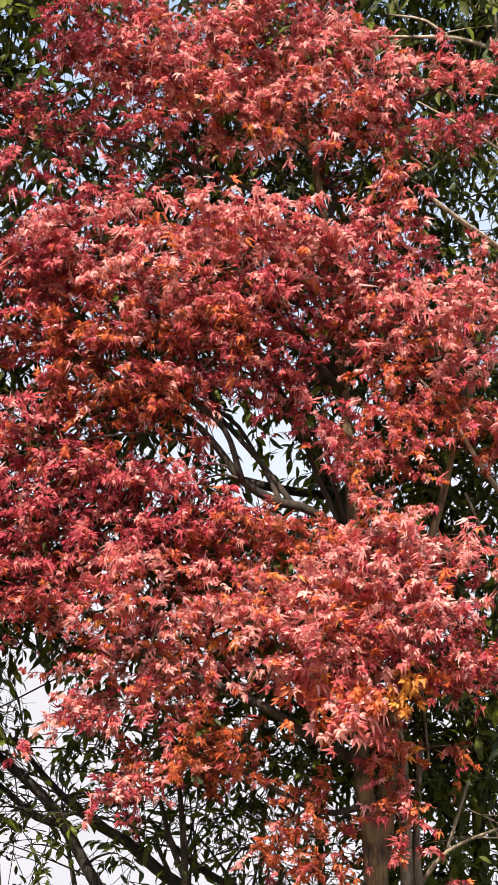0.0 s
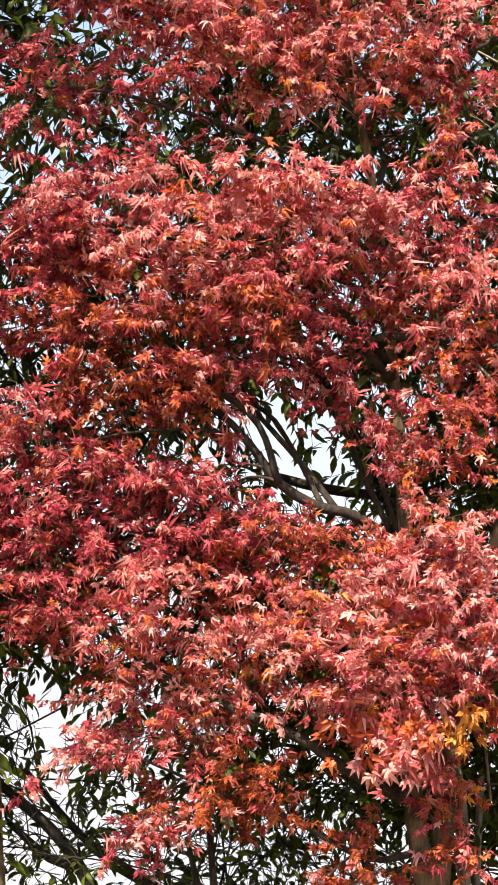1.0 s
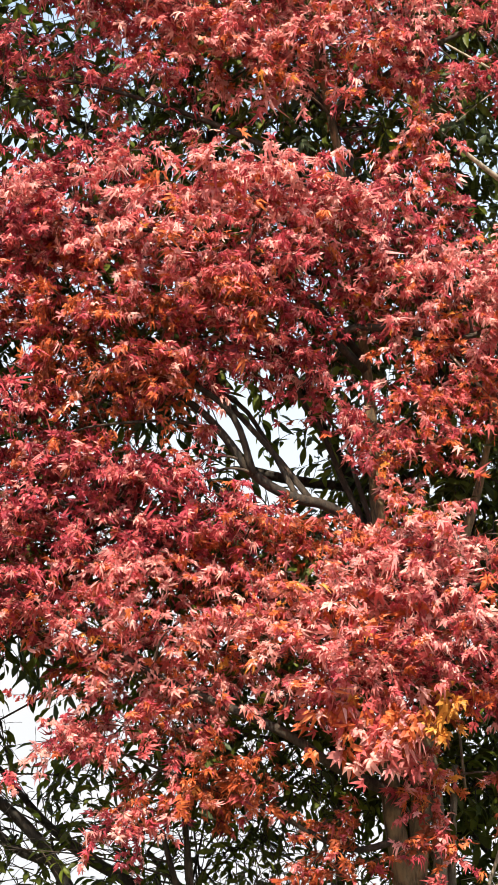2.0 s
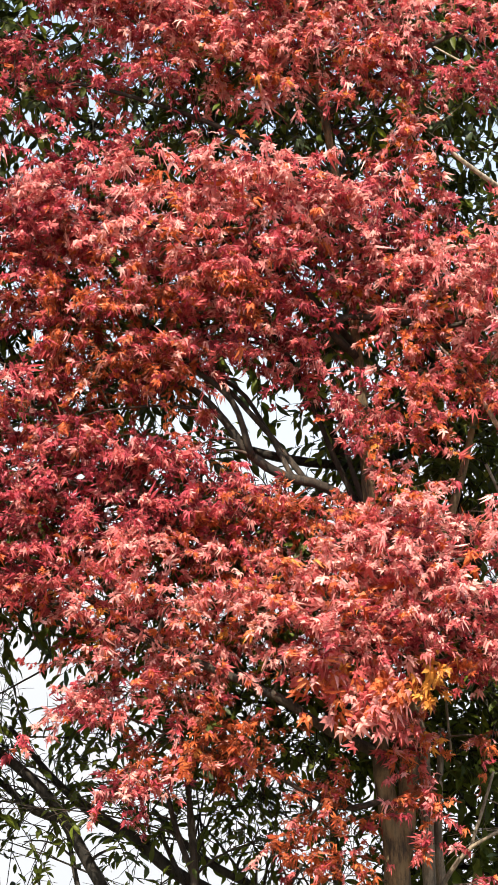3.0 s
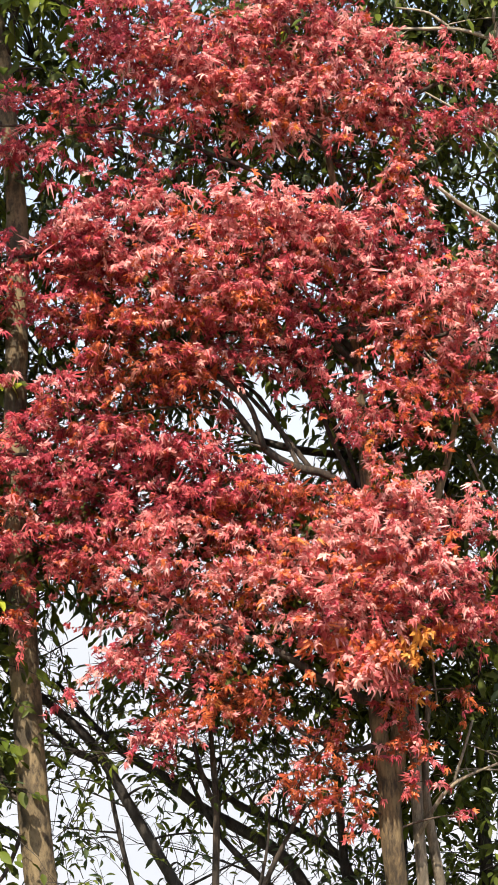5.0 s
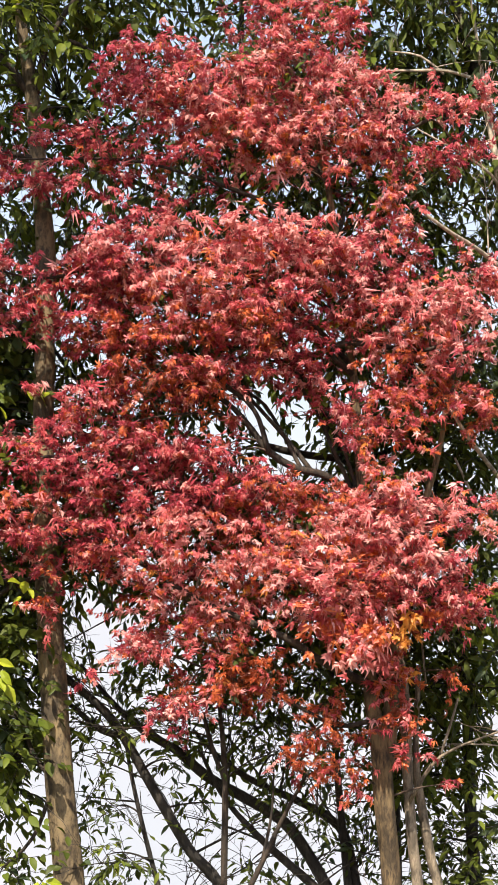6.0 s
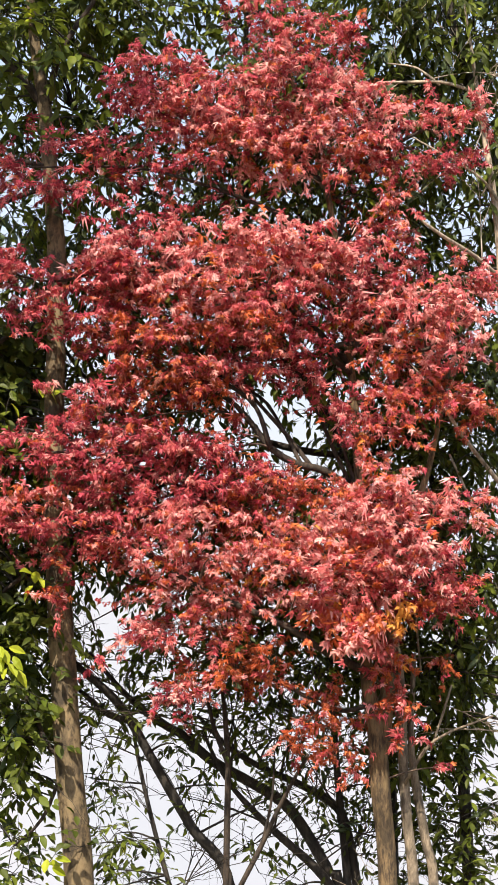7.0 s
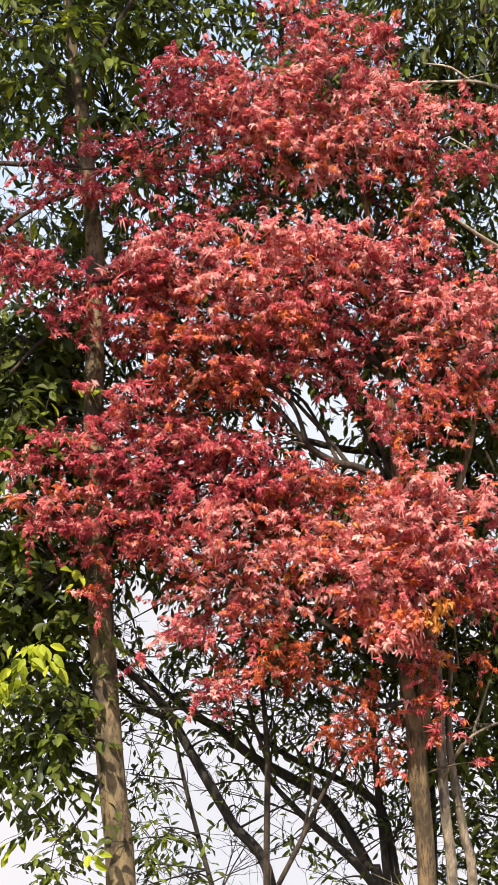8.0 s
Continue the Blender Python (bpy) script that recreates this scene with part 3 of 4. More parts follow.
# the far half of the crown, looser and in its own shade
sprays["far_side"] = [(0.30 + 0.88 * (x - 0.30), y + rng.uniform(0.28, 0.62), z + rng.normal(0, 0.03), rx, rz, rng.choice(["crimson", "red", "rust"]))
                      for name in ("crown", "upper_right", "middle", "middle_right", "lower_left", "lower_right") for x, y, z, rx, rz, tone in sprays[name]
                      if z > 2.66 and not (-0.15 < x < 0.80 and 3.02 < z < 3.68)]
for name, pads in sprays.items():
    leaves, twigs = Soup(), Soup()
    for pad in local(pads):
        maple_pad(leaves, twigs, skeleton, pad, rng, {"sparse": 0.5, "far_side": 0.12, "upper_left": 0.36, "upper_right": 0.5, "middle_left": 0.5, "lower_left": 0.5, "hanging": 0.48}.get(name, 0.56))
    branching = part("fine_branching", twigs.mesh("fine_branching"), M_TWIG, maple, "fine dark twigs", "stuff")
    part("foliage", leaves.mesh("foliage", False), MAPLE_MATERIALS, branching, "dense sprays of red autumn maple leaves", "stuff")


# the nearest spray: large leaves that can be told apart
leaf_meshes = []
for mat in (M_SCARLET, M_CORAL, M_ORANGE, M_RUST, M_GOLD):
    for shape, faces in MAPLE_LEAVES[:6]:
        s = Soup()
        s.add((shape + rng.normal(0, 1, shape.shape) * (0.025, 0.025, 0.05)) * (rng.uniform(0.7, 1.0), 1, 1.3), faces)
        me = s.mesh("leaf", False)
        me.materials.append(mat)
        leaf_meshes.append(me)
near = local([(0.595, 8.825, 2.492, 0.136, 0.109, 0.050, 1, 80), (0.777, 8.838, 2.557, 0.074, 0.074, 0.054, 4, 26), (0.613, 8.790, 2.444, 0.079, 0.066, 0.056, 0, 22), (0.653, 8.803, 2.503, 0.074, 0.057, 0.053, 2, 34),
              (0.781, 8.972, 2.231, 0.057, 0.048, 0.056, 2, 8), (0.490, 8.840, 2.537, 0.109, 0.066, 0.051, 1, 40), (0.157, 8.722, 3.661, 0.131, 0.066, 0.050, 2, 14),
              (0.661, 8.773, 2.794, 0.241, 0.109, 0.045, 1, 60), (0.202, 8.692, 3.944, 0.284, 0.088, 0.044, 1, 48)])
for x, y, z, rx, rz, span, mat, n in near:
    for k in range(n):
        q = rng.normal(0, 0.5, 3)
        tip = unit(np.array((q[0] * 0.7, -0.35, -0.7)) + rng.normal(0, 0.4, 3))
        normal = np.array((0.05, -0.7, 0.55)) + rng.normal(0, 0.6, 3)
        pick = min(4, max(0, mat + rng.integers(-1, 2)))
        leaf = new("leaf", leaf_meshes[pick * 6 + rng.integers(6)])
        size = span * rng.uniform(0.75, 1.1)
        rot = Matrix(turned(tip, normal).tolist()).to_4x4()
        leaf.parent = maple
        leaf.matrix_local = Matrix.Translation((x + q[0] * rx, y + q[1] * 0.07, z + q[2] * rz)) @ rot @ Matrix.Scale(size, 4)

# ---- the evergreen tree with the smooth trunk ----
left_tree = thing("evergreen_tree", (-0.428, 9.247, 1.546), "evergreen tree with a smooth brown trunk and glossy leaves", "tree")
left_tree.location.z = 0
foot = left_tree.location.copy()
bones = []
limb_part("trunk", local([(foot.x + 0.05, foot.y, -0.05, 0.10), (foot.x + 0.03, foot.y, 0.5, 0.075), (-0.428, 9.247, 1.546, 0.059), (-0.460, 9.227, 1.905, 0.055), (-0.487, 9.210, 2.231, 0.053), (-0.511, 9.191, 2.604, 0.048), (-0.535, 9.169, 3.004, 0.044),
           (-0.541, 9.150, 3.365, 0.040), (-0.538, 9.136, 3.639, 0.039), (-0.540, 9.116, 4.030, 0.037), (-0.564, 9.101, 4.311, 0.033), (-0.583, 9.090, 4.523, 0.031), (-0.603, 9.081, 4.688, 0.026),
           (-0.643, 9.068, 4.951, 0.020), (-0.657, 9.053, 5.240, 0.015), (-0.615, 9.052, 5.739, 0.007)]), M_BARK_LEFT, left_tree, bones, 16, 0.10, "smooth brown bark with pale patches")
for pts in [
    [(-0.602, 9.084, 4.641, 0.018), (-0.710, 9.067, 4.780, 0.015), (-0.835, 9.042, 4.892, 0.011), (-0.996, 9.030, 5.010, 0.007)],
    [(-0.584, 9.085, 4.617, 0.015), (-0.549, 9.051, 4.798, 0.013), (-0.479, 9.009, 4.926, 0.011), (-0.387, 8.975, 5.058, 0.009), (-0.307, 8.955, 5.244, 0.004)],
    [(-0.542, 9.050, 4.821, 0.009), (-0.448, 9.073, 4.854, 0.009), (-0.333, 9.095, 4.801, 0.007)],
    [(-0.560, 9.097, 4.381, 0.011), (-0.715, 9.045, 4.392, 0.011), (-0.825, 9.007, 4.372, 0.011), (-1.001, 8.967, 4.371, 0.009)],
    [(-0.559, 9.101, 4.311, 0.011), (-0.786, 9.105, 4.218, 0.009), (-0.944, 9.111, 4.102, 0.007)],
    [(-0.538, 9.129, 3.776, 0.013), (-0.734, 9.109, 3.679, 0.009), (-0.865, 9.092, 3.536, 0.007)],
    [(-0.519, 9.181, 2.781, 0.013), (-0.660, 9.159, 2.733, 0.009), (-0.811, 9.141, 2.599, 0.007)],
    [(-0.504, 9.220, 2.057, 0.013), (-0.560, 9.242, 2.103, 0.011), (-0.640, 9.257, 2.281, 0.009), (-0.771, 9.227, 2.388, 0.007)],
    [(-0.482, 9.221, 2.036, 0.009), (-0.566, 9.207, 1.818, 0.007), (-0.674, 9.213, 1.713, 0.004)],
]:
    limb_part("limb", local(pts), M_BARK_LIMB_SHADED, left_tree, bones, 8, 0.1)
skeleton = np.concatenate(bones)
inner = []
for k in range(70):
    a, b = rng.random(), rng.random()
    low, high = (-0.990, 9.302, 1.914), (-0.652, 9.201, 3.797)
    pz = low[2] + (high[2] - low[2]) * b
    if abs(pz - (low[2] + 0.66 * (high[2] - low[2]))) > 0.07:
        inner.append((low[0] + (high[0] - low[0]) * a, low[1] + rng.normal(0.0, 0.08), pz, 0.10, 0.08, rng.choice(["dark", "mid", "olive"])))
for number, pads in enumerate((inner,
    [(-0.863, 9.062, 5.048, 0.153, 0.109, "olive"), (-0.659, 9.111, 5.067, 0.153, 0.079, "olive"), (-0.382, 9.137, 5.027, 0.175, 0.096, "mid"), (-0.174, 9.165, 4.963, 0.131, 0.096, "mid"),
     (-0.841, 9.122, 4.851, 0.131, 0.109, "mid"), (-0.417, 9.171, 4.844, 0.109, 0.109, "mid"), (-0.796, 9.156, 4.668, 0.153, 0.109, "olive"), (-0.884, 9.139, 4.517, 0.109, 0.096, "mid"),
     (-0.359, 9.184, 4.604, 0.079, 0.109, "mid"), (-0.706, 9.101, 5.261, 0.306, 0.131, "mid"), (-0.288, 9.101, 5.260, 0.306, 0.131, "mid"), (-0.903, 9.055, 4.727, 0.044, 0.044, "lime"), (-0.645, 8.956, 4.761, 0.096, 0.066, "mid"), (-0.576, 8.910, 4.910, 0.109, 0.079, "olive"), (-0.779, 8.913, 4.888, 0.096, 0.074, "olive")],
    [(-0.874, 9.157, 3.715, 0.109, 0.079, "dark"), (-0.739, 9.187, 3.606, 0.131, 0.109, "dark"), (-0.848, 9.169, 3.486, 0.131, 0.131, "dark"), (-0.693, 9.197, 3.422, 0.096, 0.079, "dark"),
     (-0.871, 9.203, 3.310, 0.079, 0.066, "mid"), (-0.702, 9.204, 4.213, 0.109, 0.035, "mid"), (-0.887, 9.166, 3.051, 0.053, 0.053, "lime"), (-0.777, 9.229, 2.813, 0.131, 0.079, "dark"), (-0.614, 9.135, 2.707, 0.031, 0.053, "lime"),
     (-0.820, 9.238, 2.635, 0.131, 0.096, "dark"), (-0.686, 9.242, 2.568, 0.096, 0.109, "dark")],
    [(-0.748, 9.231, 2.301, 0.131, 0.109, "mid"), (-0.838, 9.262, 2.194, 0.109, 0.088, "olive"),
     (-0.660, 9.265, 2.128, 0.096, 0.088, "mid"), (-0.792, 9.270, 2.041, 0.123, 0.079, "grey"), (-0.636, 9.248, 1.974, 0.088, 0.066, "mid"), (-0.687, 9.236, 1.757, 0.088, 0.066, "mid"),
     (-0.610, 9.241, 1.649, 0.096, 0.066, "mid"), (-0.697, 9.242, 1.628, 0.079, 0.044, "mid"), (-0.901, 9.274, 1.955, 0.044, 0.066, "dark")],
    # unseen boughs overhead and nearer, added only to shade the upper left
    [(x, y, z, 0.32, 0.14, "dark") for x, y, z in ((-1.065, 7.819, 5.594), (-0.789, 7.922, 5.560), (-0.883, 7.992, 5.850))],
)):
    leaves, twigs = Soup(), Soup()
    for pad in local(pads):
        green_pad(leaves, twigs, skeleton, pad, rng, 1.9, (0.06, 0.062, 0.066, 0.046, 0.09)[number], 0.5, OVAL_LEAVES)
    branching = part("fine_branching", twigs.mesh("fine_branching"), M_BARK_SHADED, left_tree, "fine dark twigs", "stuff")
    part("foliage", leaves.mesh("foliage"), GREEN_MATERIALS, branching, "glossy green leaves", "stuff")

# sunlit young leaves that stand out singly
lime_meshes = []
for shape, faces in OVAL_LEAVES:
    s = Soup()
    s.add(shape, faces)
    me = s.mesh("leaf", False)
    me.materials.append(M_GREEN_YELLOW)
    lime_meshes.append(me)
for x, y, z, rx, rz, n in local([(-0.760, 9.000, 2.405, 0.100, 0.055, 30), (-0.835, 8.990, 2.305, 0.050, 0.060, 16), (-0.600, 8.980, 2.700, 0.018, 0.057, 6), (-0.529, 9.050, 1.640, 0.022, 0.022, 4)]):
    for k in range(n):
        q = rng.uniform(-1, 1, 3)
        tip = unit(np.array((q[0] * 0.6, -0.3, -0.6)) + rng.normal(0, 0.35, 3))
        leaf = new("leaf", lime_meshes[rng.integers(5)])
        leaf.parent = left_tree
        rot = Matrix(turned(tip, np.array((0, -0.7, 0.6)) + rng.normal(0, 0.35, 3)).tolist()).to_4x4()
        leaf.matrix_local = Matrix.Translation((x + q[0] * rx, y + q[1] * 0.06, z + q[2] * rz)) @ rot @ Matrix.Scale(rng.uniform(0.05, 0.075), 4)

# ---- trees behind ----


def side_branches(tree, bone, count, material):
    """Thin bare side branches that fork off the limbs, twice over."""
    s = Soup()
    for k in range(count):
        a = bone[rng.integers(len(bone) // 6, len(bone))]
        way_out = unit(np.array((rng.normal(0, 1), rng.normal(0, 0.25), rng.normal(0.45, 0.6))))
        line = curve_line(a[:3], a[:3] + way_out * rng.uniform(0.15, 0.55), min(0.4 * a[3], rng.uniform(0.002, 0.006)), 0.001, 0.04, rng, 8)
        s.tube(line, 5)
        for j in range(5):
            q = line[rng.integers(2, 8)]
            turn = unit(way_out + rng.normal(0, 0.6, 3) * (1, 0.3, 1))
            sub = curve_line(q[:3], q[:3] + turn * rng.uniform(0.06, 0.22), 0.0017, 0.0008, 0.015, rng, 5)
            s.tube(sub, 4)
            for i in range(2):
                q = sub[rng.integers(1, 5)]
                s.tube(curve_line(q[:3], q[:3] + unit(turn + rng.normal(0, 0.7, 3) * (1, 0.3, 1)) * rng.uniform(0.03, 0.09), 0.001, 0.0007, 0.005, rng, 3), 3)
    if count:
        part("side_branching", s.mesh("side_branching"), material, tree, "thin bare side branches", "stuff")


def back_tree(base, label, stems, pad_lists, material, fill, size, droop, group="trees behind the maple", bare=14):
    """A slender tree of the wood behind: first stem from the ground, the rest limbs."""
    global foot
    tree = thing("woodland_tree", base, label, "tree", group)
    tree.location.z = 0
    foot = tree.location.copy()
    marks = []
    for k, pts in enumerate(stems):
        if k == 0:
            b = pts[0]
            pts = [(foot.x, foot.y, -0.05, b[3] * 1.4), (foot.x + 0.3 * (b[0] - foot.x), foot.y, 0.5 * b[2], b[3] * 1.15)] + pts
        limb_part("trunk" if k == 0 else "limb", local(pts), material, tree, marks, 10, 0.05)
    bone = np.concatenate(marks)
    side_branches(tree, bone, bare, material)
    for pads in pad_lists:
        leaves, twigs = Soup(), Soup()
        for pad in local(pads):
            green_pad(leaves, twigs, bone, pad, rng, fill, size, droop)
        branching = part("fine_branching", twigs.mesh("fine_branching"), M_BARK_SHADED, tree, "", "stuff")
        part("foliage", leaves.mesh("foliage"), GREEN_MATERIALS, branching, "", "stuff")
    return tree


back_tree((0.194, 9.462, 1.263), "dark leaning tree with thin leafy boughs", [
    [(0.152, 9.446, 1.549, 0.022), (-0.003, 9.433, 1.796, 0.020), (-0.146, 9.419, 2.039, 0.019), (-0.280, 9.408, 2.262, 0.018), (-0.438, 9.399, 2.408, 0.014), (-0.584, 9.393, 2.521, 0.009)],
    [(-0.246, 9.411, 2.207, 0.013), (-0.326, 9.434, 2.231, 0.013), (-0.451, 9.453, 2.336, 0.009)],
    [(-0.059, 9.475, 1.481, 0.010), (-0.098, 9.468, 1.610, 0.010), (-0.158, 9.456, 1.831, 0.009), (-0.209, 9.444, 2.051, 0.008), (-0.248, 9.431, 2.276, 0.004)],
], [[(-0.247, 9.402, 2.363, 0.109, 0.066, "dark"), (-0.157, 9.431, 2.275, 0.109, 0.066, "dark"), (-0.359, 9.414, 2.140, 0.066, 0.079, "dark"), (-0.403, 9.422, 1.985, 0.066, 0.053, "dark"),
     (-0.270, 9.450, 1.943, 0.079, 0.053, "grey"), (-0.301, 9.384, 1.763, 0.096, 0.074, "olive"), (-0.356, 9.392, 1.632, 0.079, 0.074, "olive"), (-0.180, 9.436, 1.743, 0.096, 0.066, "grey"),
     (-0.180, 9.444, 1.590, 0.088, 0.053, "olive"), (-0.338, 9.456, 2.279, 0.131, 0.079, "dark"), (-0.452, 9.440, 2.572, 0.066, 0.066, "dark"), (-0.023, 9.456, 2.277, 0.109, 0.066, "dark"), (-0.473, 9.425, 2.389, 0.088, 0.066, "mid"), (-0.069, 9.465, 2.121, 0.079, 0.044, "grey"), (0.020, 9.480, 1.854, 0.066, 0.044, "mid")]],
    M_BARK_SHADED, 1.8, 0.042, 0.25, bare=30)
back_tree((0.641, 9.562, 1.261), "dark leaning tree with drooping leaves", [
    [(0.583, 9.546, 1.550, 0.024), (0.546, 9.543, 1.612, 0.024), (0.458, 9.534, 1.766, 0.023), (0.362, 9.527, 1.893, 0.022), (0.201, 9.521, 1.990, 0.021), (0.074, 9.518, 2.062, 0.020), (-0.050, 9.512, 2.168, 0.018), (-0.148, 9.509, 2.220, 0.015), (-0.272, 9.503, 2.329, 0.011), (-0.409, 9.495, 2.488, 0.007)],
    [(0.565, 9.521, 1.540, 0.018), (0.486, 9.516, 1.639, 0.018), (0.360, 9.510, 1.750, 0.016), (0.256, 9.505, 1.846, 0.013), (0.133, 9.497, 1.988, 0.009), (0.044, 9.487, 2.167, 0.007)],
    [(0.660, 9.573, 1.523, 0.020), (0.619, 9.559, 1.767, 0.019), (0.573, 9.553, 1.878, 0.018), (0.443, 9.549, 1.959, 0.015), (0.267, 9.544, 2.038, 0.013), (0.139, 9.540, 2.120, 0.011), (0.022, 9.533, 2.240, 0.007)],
    [(0.622, 9.550, 1.479, 0.018), (0.603, 9.538, 1.699, 0.016), (0.579, 9.513, 1.971, 0.015), (0.563, 9.486, 2.187, 0.013), (0.546, 9.464, 2.593, 0.009)],
], [[(0.202, 9.460, 2.209, 0.088, 0.079, "mid"), (0.271, 9.481, 2.278, 0.109, 0.066, "dark"), (0.520, 9.480, 2.300, 0.109, 0.096, "dark"), (0.405, 9.489, 2.143, 0.088, 0.066, "dark"), (0.538, 9.500, 1.942, 0.079, 0.066, "dark"),
     (0.337, 9.522, 1.990, 0.088, 0.044, "grey"), (0.425, 9.530, 1.833, 0.088, 0.053, "grey"), (0.536, 9.534, 1.766, 0.074, 0.053, "grey"), (0.244, 9.535, 1.745, 0.088, 0.053, "mid"), (0.421, 9.545, 1.568, 0.074, 0.035, "mid"),
     (0.697, 9.523, 1.965, 0.053, 0.109, "dark"), (0.067, 9.485, 2.212, 0.109, 0.066, "dark"), (0.338, 9.513, 2.146, 0.131, 0.066, "dark"), (0.159, 9.475, 2.391, 0.153, 0.109, "dark"), (0.408, 9.474, 2.412, 0.153, 0.109, "dark"), (0.592, 9.495, 2.483, 0.109, 0.131, "dark"), (0.472, 9.520, 2.033, 0.088, 0.066, "dark"), (0.694, 9.536, 1.743, 0.044, 0.096, "dark"), (0.043, 9.521, 2.014, 0.088, 0.039, "grey")]],
    M_BARK_SHADED, 1.7, 0.042, 0.4, bare=40)
back_tree((0.126, 9.335, 1.284), "thin bare brown sapling", [
    [(0.132, 9.322, 1.546, 0.013), (0.136, 9.308, 1.799, 0.013), (0.139, 9.295, 2.038, 0.012), (0.124, 9.283, 2.258, 0.009), (0.101, 9.273, 2.456, 0.004)],
    [(0.139, 9.296, 2.028, 0.009), (0.092, 9.299, 2.149, 0.009), (0.058, 9.307, 2.283, 0.007)],
    [(0.177, 9.296, 1.544, 0.010), (0.264, 9.288, 1.708, 0.010), (0.353, 9.278, 1.891, 0.008), (0.450, 9.269, 2.063, 0.005)],
    [(0.271, 9.287, 1.722, 0.007), (0.310, 9.287, 1.905, 0.005), (0.320, 9.278, 2.080, 0.003)],
], [], M_BARK_LIMB_SHADED, 0.5, 0.09, 0.8, "slender stems", 6)
back_tree((0.846, 9.237, 1.259), "slender pale tree stem", [
    [(0.844, 9.222, 1.538, 0.022), (0.823, 9.209, 1.790, 0.021), (0.810, 9.196, 2.027, 0.020), (0.803, 9.180, 2.331, 0.018), (0.783, 9.167, 2.572, 0.013), (0.805, 9.169, 2.998, 0.009)],
    [(0.813, 9.176, 1.939, 0.007), (0.888, 9.130, 2.064, 0.007), (0.975, 9.116, 2.127, 0.005), (1.150, 9.113, 2.191, 0.004)],
    [(0.911, 9.139, 2.064, 0.005), (0.957, 9.133, 2.194, 0.005), (0.995, 9.126, 2.312, 0.004)],
], [], M_BARK_STEM, 0.5, 0.09, 0.8, "slender stems", 3)
back_tree((0.926, 9.287, 1.259), "slender pale tree stem", [
    [(0.927, 9.272, 1.539, 0.020), (0.897, 9.262, 1.727, 0.019), (0.865, 9.252, 1.921, 0.018), (0.845, 9.241, 2.117, 0.013), (0.865, 9.248, 2.449, 0.009)],
    [(0.885, 9.203, 2.376, 0.004), (0.874, 9.195, 2.509, 0.004), (0.864, 9.189, 2.641, 0.003)],
], [], M_BARK_STEM, 0.5, 0.09, 0.8, "slender stems", 3)
back_tree((1.226, 9.262, 1.257), "pale-limbed tree with dark drooping leaves", [
    [(1.244, 9.247, 1.536, 0.031), (1.243, 9.204, 2.331, 0.028), (1.239, 9.169, 2.996, 0.024), (1.231, 9.139, 3.585, 0.020), (1.222, 9.112, 4.094, 0.015), (1.171, 9.089, 4.539, 0.013), (1.146, 9.079, 4.729, 0.009), (1.117, 9.067, 4.968, 0.005), (1.077, 9.053, 5.234, 0.003)],
    [(1.251, 9.122, 3.907, 0.0102), (1.111, 8.969, 3.974, 0.0088), (0.964, 8.824, 4.016, 0.0075), (0.854, 8.758, 4.075, 0.0048)],
    [(1.225, 9.165, 3.086, 0.0102), (1.149, 9.121, 3.168, 0.0088), (1.026, 8.981, 3.285, 0.0075), (0.934, 8.908, 3.415, 0.0061), (0.839, 8.915, 3.530, 0.0027)],
    [(1.134, 9.081, 4.705, 0.0075), (1.006, 9.059, 4.735, 0.0068), (0.879, 9.049, 4.731, 0.0061), (0.741, 9.030, 4.722, 0.0034)],
    [(0.995, 9.060, 4.722, 0.0054), (0.905, 9.066, 4.798, 0.0048), (0.780, 9.065, 4.817, 0.0027)],
    [(1.258, 9.107, 4.187, 0.0075), (1.168, 9.076, 4.319, 0.0061), (1.053, 9.045, 4.392, 0.0048), (0.850, 9.033, 4.508, 0.0027)],
    [(1.224, 9.175, 2.885, 0.0075), (1.116, 9.169, 2.996, 0.0061), (1.013, 9.182, 3.228, 0.0048)],
], [[(0.826, 9.163, 5.009, 0.131, 0.088, "dark"), (0.991, 9.188, 4.994, 0.109, 0.096, "mid"), (1.130, 9.192, 4.921, 0.109, 0.109, "dark"), (0.779, 9.194, 4.873, 0.088, 0.079, "dark"), (0.918, 9.227, 4.713, 0.131, 0.079, "dark"),
     (1.076, 9.177, 4.742, 0.109, 0.079, "dark"), (1.221, 9.164, 4.984, 0.109, 0.131, "mid"), (1.213, 9.212, 4.535, 0.088, 0.131, "dark"), (0.911, 9.245, 4.377, 0.109, 0.066, "dark"), (1.088, 9.265, 3.997, 0.109, 0.088, "dark"), (1.198, 9.275, 3.809, 0.079, 0.131, "mid"), (1.041, 9.150, 5.251, 0.350, 0.131, "mid"), (0.642, 9.202, 3.787, 0.031, 0.044, "lime"), (0.702, 9.174, 4.330, 0.026, 0.035, "lime")],
    [(0.942, 9.285, 3.624, 0.109, 0.088, "dark"), (1.123, 9.290, 3.530, 0.109, 0.109, "dark"), (0.958, 9.303, 3.277, 0.131, 0.096, "dark"), (1.117, 9.305, 3.253, 0.109, 0.109, "dark"), (1.174, 9.326, 2.843, 0.088, 0.131, "dark"), (1.029, 9.300, 4.249, 0.088, 0.035, "dark"),
     (1.214, 9.303, 4.201, 0.066, 0.066, "mid"), (1.032, 9.343, 2.528, 0.131, 0.096, "dark"), (0.940, 9.351, 2.394, 0.109, 0.096, "dark"), (1.094, 9.355, 2.305, 0.109, 0.109, "dark"), (0.983, 9.386, 2.197, 0.109, 0.079, "mid")]],
    M_BARK_PALE, 2.9, 0.062, 0.9)
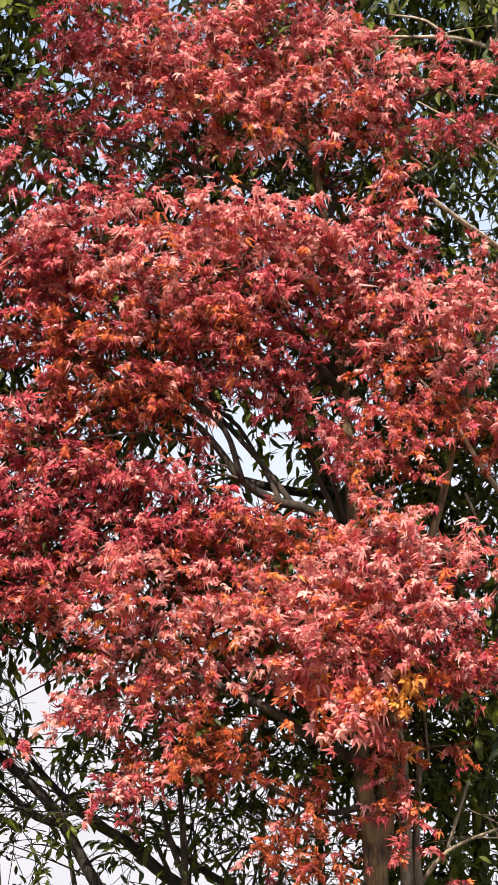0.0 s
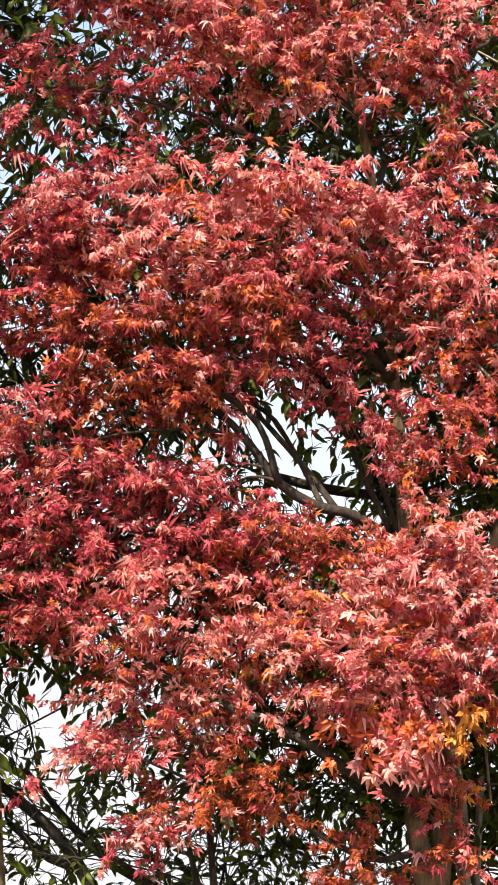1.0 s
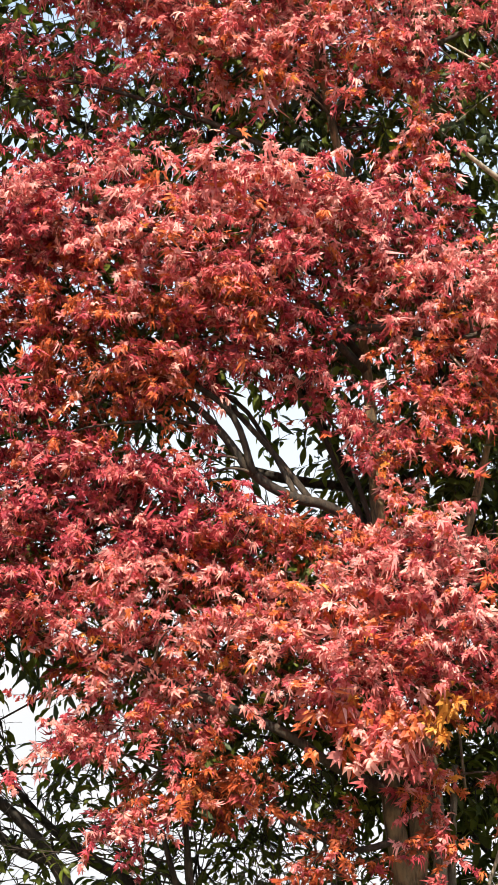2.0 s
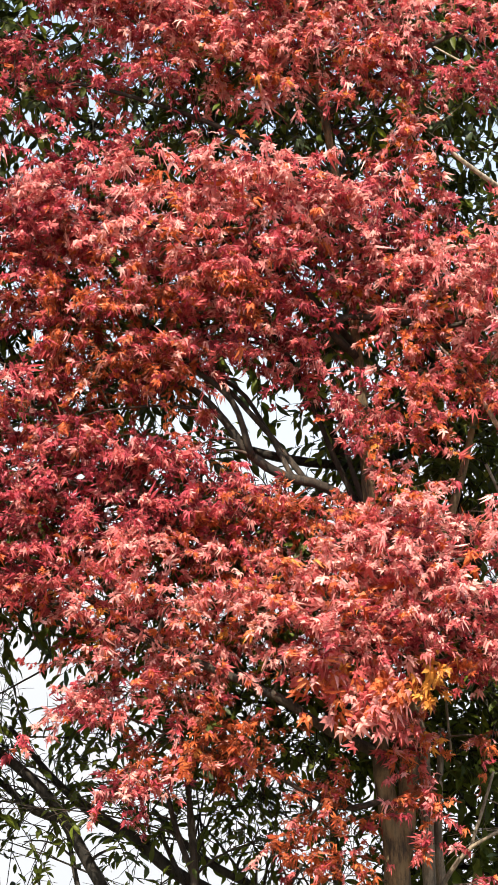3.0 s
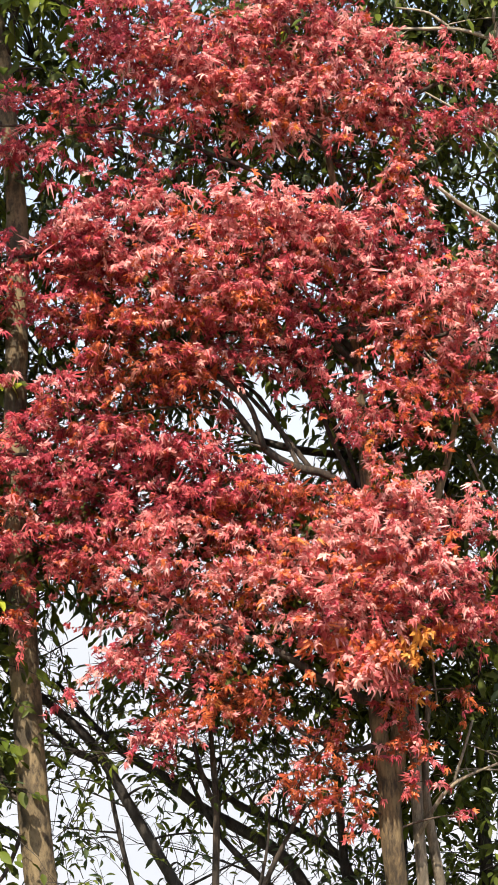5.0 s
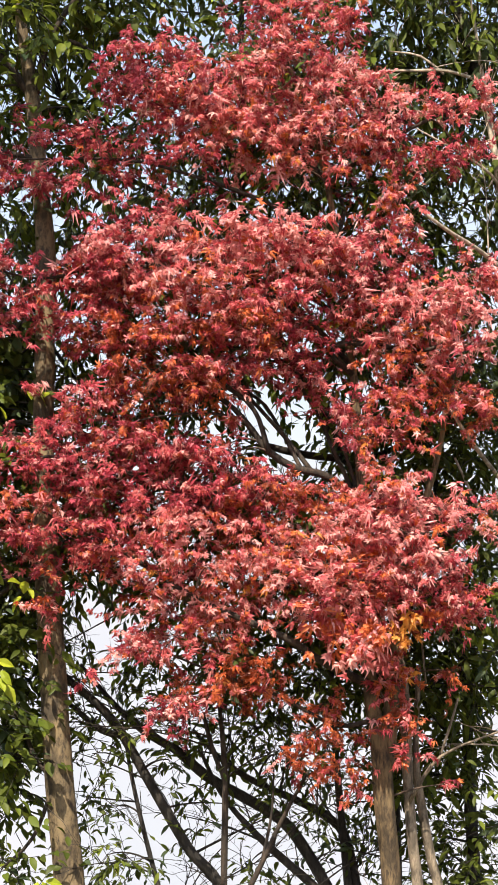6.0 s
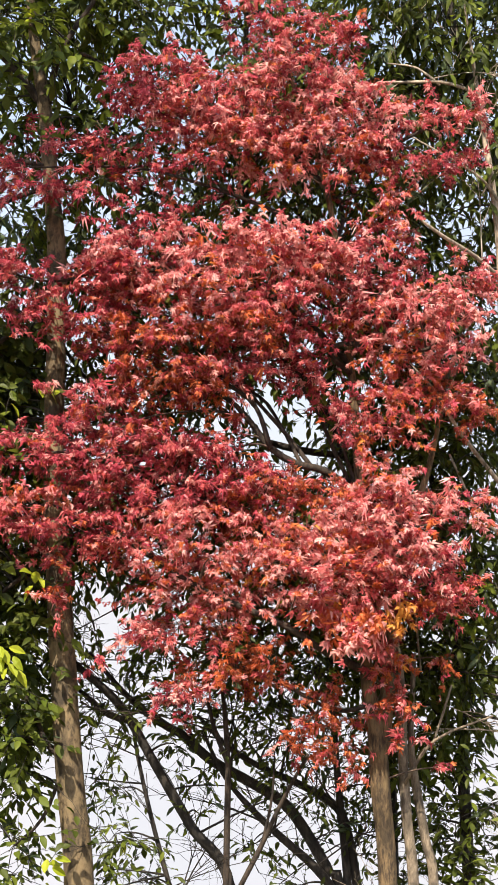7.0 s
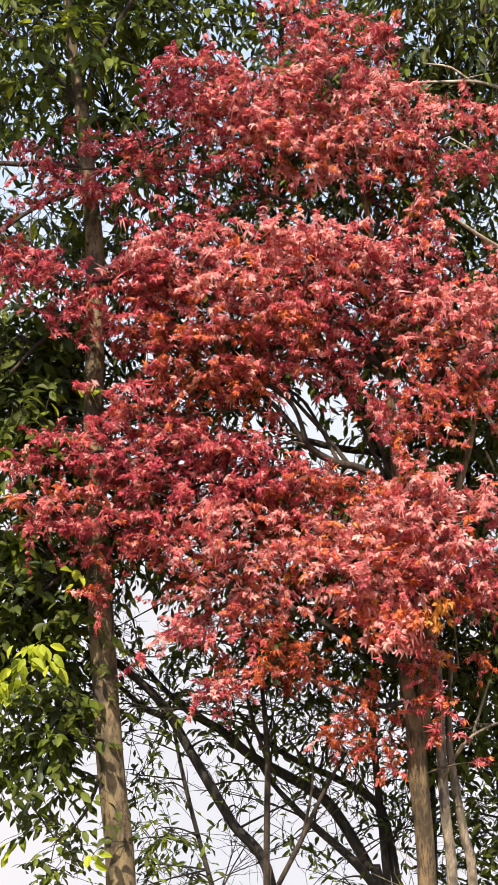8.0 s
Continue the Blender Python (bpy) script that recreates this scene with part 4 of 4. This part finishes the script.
back_tree((1.087, 9.562, 1.258), "dense dark evergreen at the wood's edge", [
    [(1.093, 9.546, 1.547, 0.026), (1.079, 9.526, 1.918, 0.024), (1.068, 9.501, 2.367, 0.020), (1.011, 9.470, 2.937, 0.015), (0.908, 9.439, 3.520, 0.011), (0.826, 9.407, 4.114, 0.007)],
    [(1.073, 9.514, 2.142, 0.011), (0.949, 9.481, 2.275, 0.009), (0.840, 9.472, 2.456, 0.007)],
    [(1.270, 9.306, 4.153, 0.020), (1.208, 9.262, 4.528, 0.020), (1.137, 9.222, 4.809, 0.020), (1.070, 9.210, 5.052, 0.018), (1.036, 9.194, 5.346, 0.013)],
], [[(0.988, 9.469, 2.049, 0.096, 0.079, "dark"), (1.101, 9.466, 2.092, 0.109, 0.096, "dark"), (1.006, 9.479, 1.871, 0.096, 0.096, "dark"), (1.140, 9.480, 1.848, 0.096, 0.109, "dark"), (0.980, 9.488, 1.695, 0.096, 0.096, "dark"), (1.113, 9.492, 1.628, 0.109, 0.109, "dark"),
     (0.872, 9.506, 1.829, 0.053, 0.096, "dark"), (0.824, 9.518, 1.609, 0.053, 0.079, "dark"), (0.905, 9.445, 1.562, 0.088, 0.044, "mid"), (0.886, 9.438, 2.610, 0.109, 0.109, "dark"), (1.046, 9.434, 2.678, 0.131, 0.109, "dark"), (0.884, 9.477, 2.365, 0.109, 0.131, "dark"), (1.017, 9.449, 2.406, 0.131, 0.131, "mid"), (0.744, 9.517, 2.077, 0.109, 0.109, "dark"), (0.881, 9.512, 2.165, 0.109, 0.096, "mid"), (0.810, 9.492, 2.074, 0.053, 0.079, "dark"), (0.792, 9.507, 2.256, 0.088, 0.079, "mid"), (0.704, 9.498, 2.414, 0.088, 0.088, "dark")]],
    M_BARK_SHADED, 3.2, 0.05, 0.3)

# the tall evergreen whose crown closes the view behind the red leaves
holes = [(0.030, 9.444, 3.420, 0.095), (0.360, 9.440, 3.430, 0.128), (0.500, 9.447, 3.358, 0.044), (-0.026, 9.382, 4.563, 0.035), (-0.483, 9.399, 4.239, 0.044), (-0.729, 9.400, 4.227, 0.053), (0.424, 9.426, 3.746, 0.044),
         (1.041, 9.395, 4.329, 0.053), (-0.284, 9.492, 2.533, 0.120), (-0.386, 9.483, 2.692, 0.090), (-0.135, 9.486, 2.645, 0.057), (0.013, 9.350, 5.165, 0.053), (-0.901, 9.410, 4.049, 0.053), (-0.904, 9.457, 3.178, 0.031),
         (-0.546, 9.488, 2.602, 0.066), (-0.131, 9.379, 4.625, 0.022), (0.685, 9.409, 4.066, 0.022),
         (-0.880, 9.450, 4.100, 0.090), (-0.520, 9.450, 4.750, 0.090), (-0.780, 9.450, 4.950, 0.080), (-0.050, 9.450, 5.050, 0.090), (-0.360, 9.450, 4.130, 0.070), (-0.720, 9.450, 4.420, 0.090), (-0.930, 9.450, 4.650, 0.100), (-0.330, 9.450, 4.920, 0.080)]
crown = []
low, high = (-1.068, 9.492, 2.536), (1.333, 9.326, 5.610)
step = 0.165
for j in range(int((high[2] - low[2]) / step) + 1):
    for i in range(int((high[0] - low[0]) / step) + 1):
        px = low[0] + (i + 0.5 * (j % 2)) * step + rng.normal(0, 0.03)
        pz = low[2] + j * step + rng.normal(0, 0.03)
        if any((px - h[0]) ** 2 + (pz - h[2]) ** 2 < (h[3] + 0.03) ** 2 for h in holes):
            continue
        crown.append((px, low[1] + (high[1] - low[1]) * (pz - low[2]) / (high[2] - low[2]) + rng.normal(0, 0.12), pz, 0.12, 0.10, rng.choice(["dark", "dark", "mid", "grey"])))
back_tree((0.798, 9.712, 1.260), "tall dark evergreen filling the gaps behind the maple", [
    [(0.804, 9.695, 1.553, 0.026), (0.791, 9.662, 2.157, 0.024), (0.717, 9.581, 2.725, 0.022), (0.652, 9.504, 3.228, 0.020), (0.265, 9.461, 4.010, 0.018), (0.224, 9.422, 4.738, 0.013), (0.230, 9.382, 5.484, 0.009)],
    [(0.717, 9.581, 2.725, 0.015), (0.164, 9.512, 3.067, 0.013), (-0.366, 9.463, 3.532, 0.009), (-0.552, 9.450, 3.769, 0.007)],
    [(0.306, 9.497, 3.347, 0.013), (0.420, 9.474, 3.312, 0.015), (0.559, 9.476, 3.293, 0.015), (0.721, 9.476, 3.293, 0.013), (1.024, 9.468, 3.431, 0.009)],
    [(0.276, 9.468, 3.891, 0.013), (0.547, 9.429, 4.146, 0.011), (0.927, 9.415, 4.410, 0.009), (1.171, 9.398, 4.726, 0.007)],
    [(0.265, 9.461, 4.010, 0.013), (-0.015, 9.421, 4.292, 0.011), (-0.344, 9.411, 4.488, 0.009), (-0.486, 9.398, 4.732, 0.007)],
], [crown[:len(crown) // 2], crown[len(crown) // 2:]], M_BARK_SHADED, 2.7, 0.050, 0.7, bare=30)
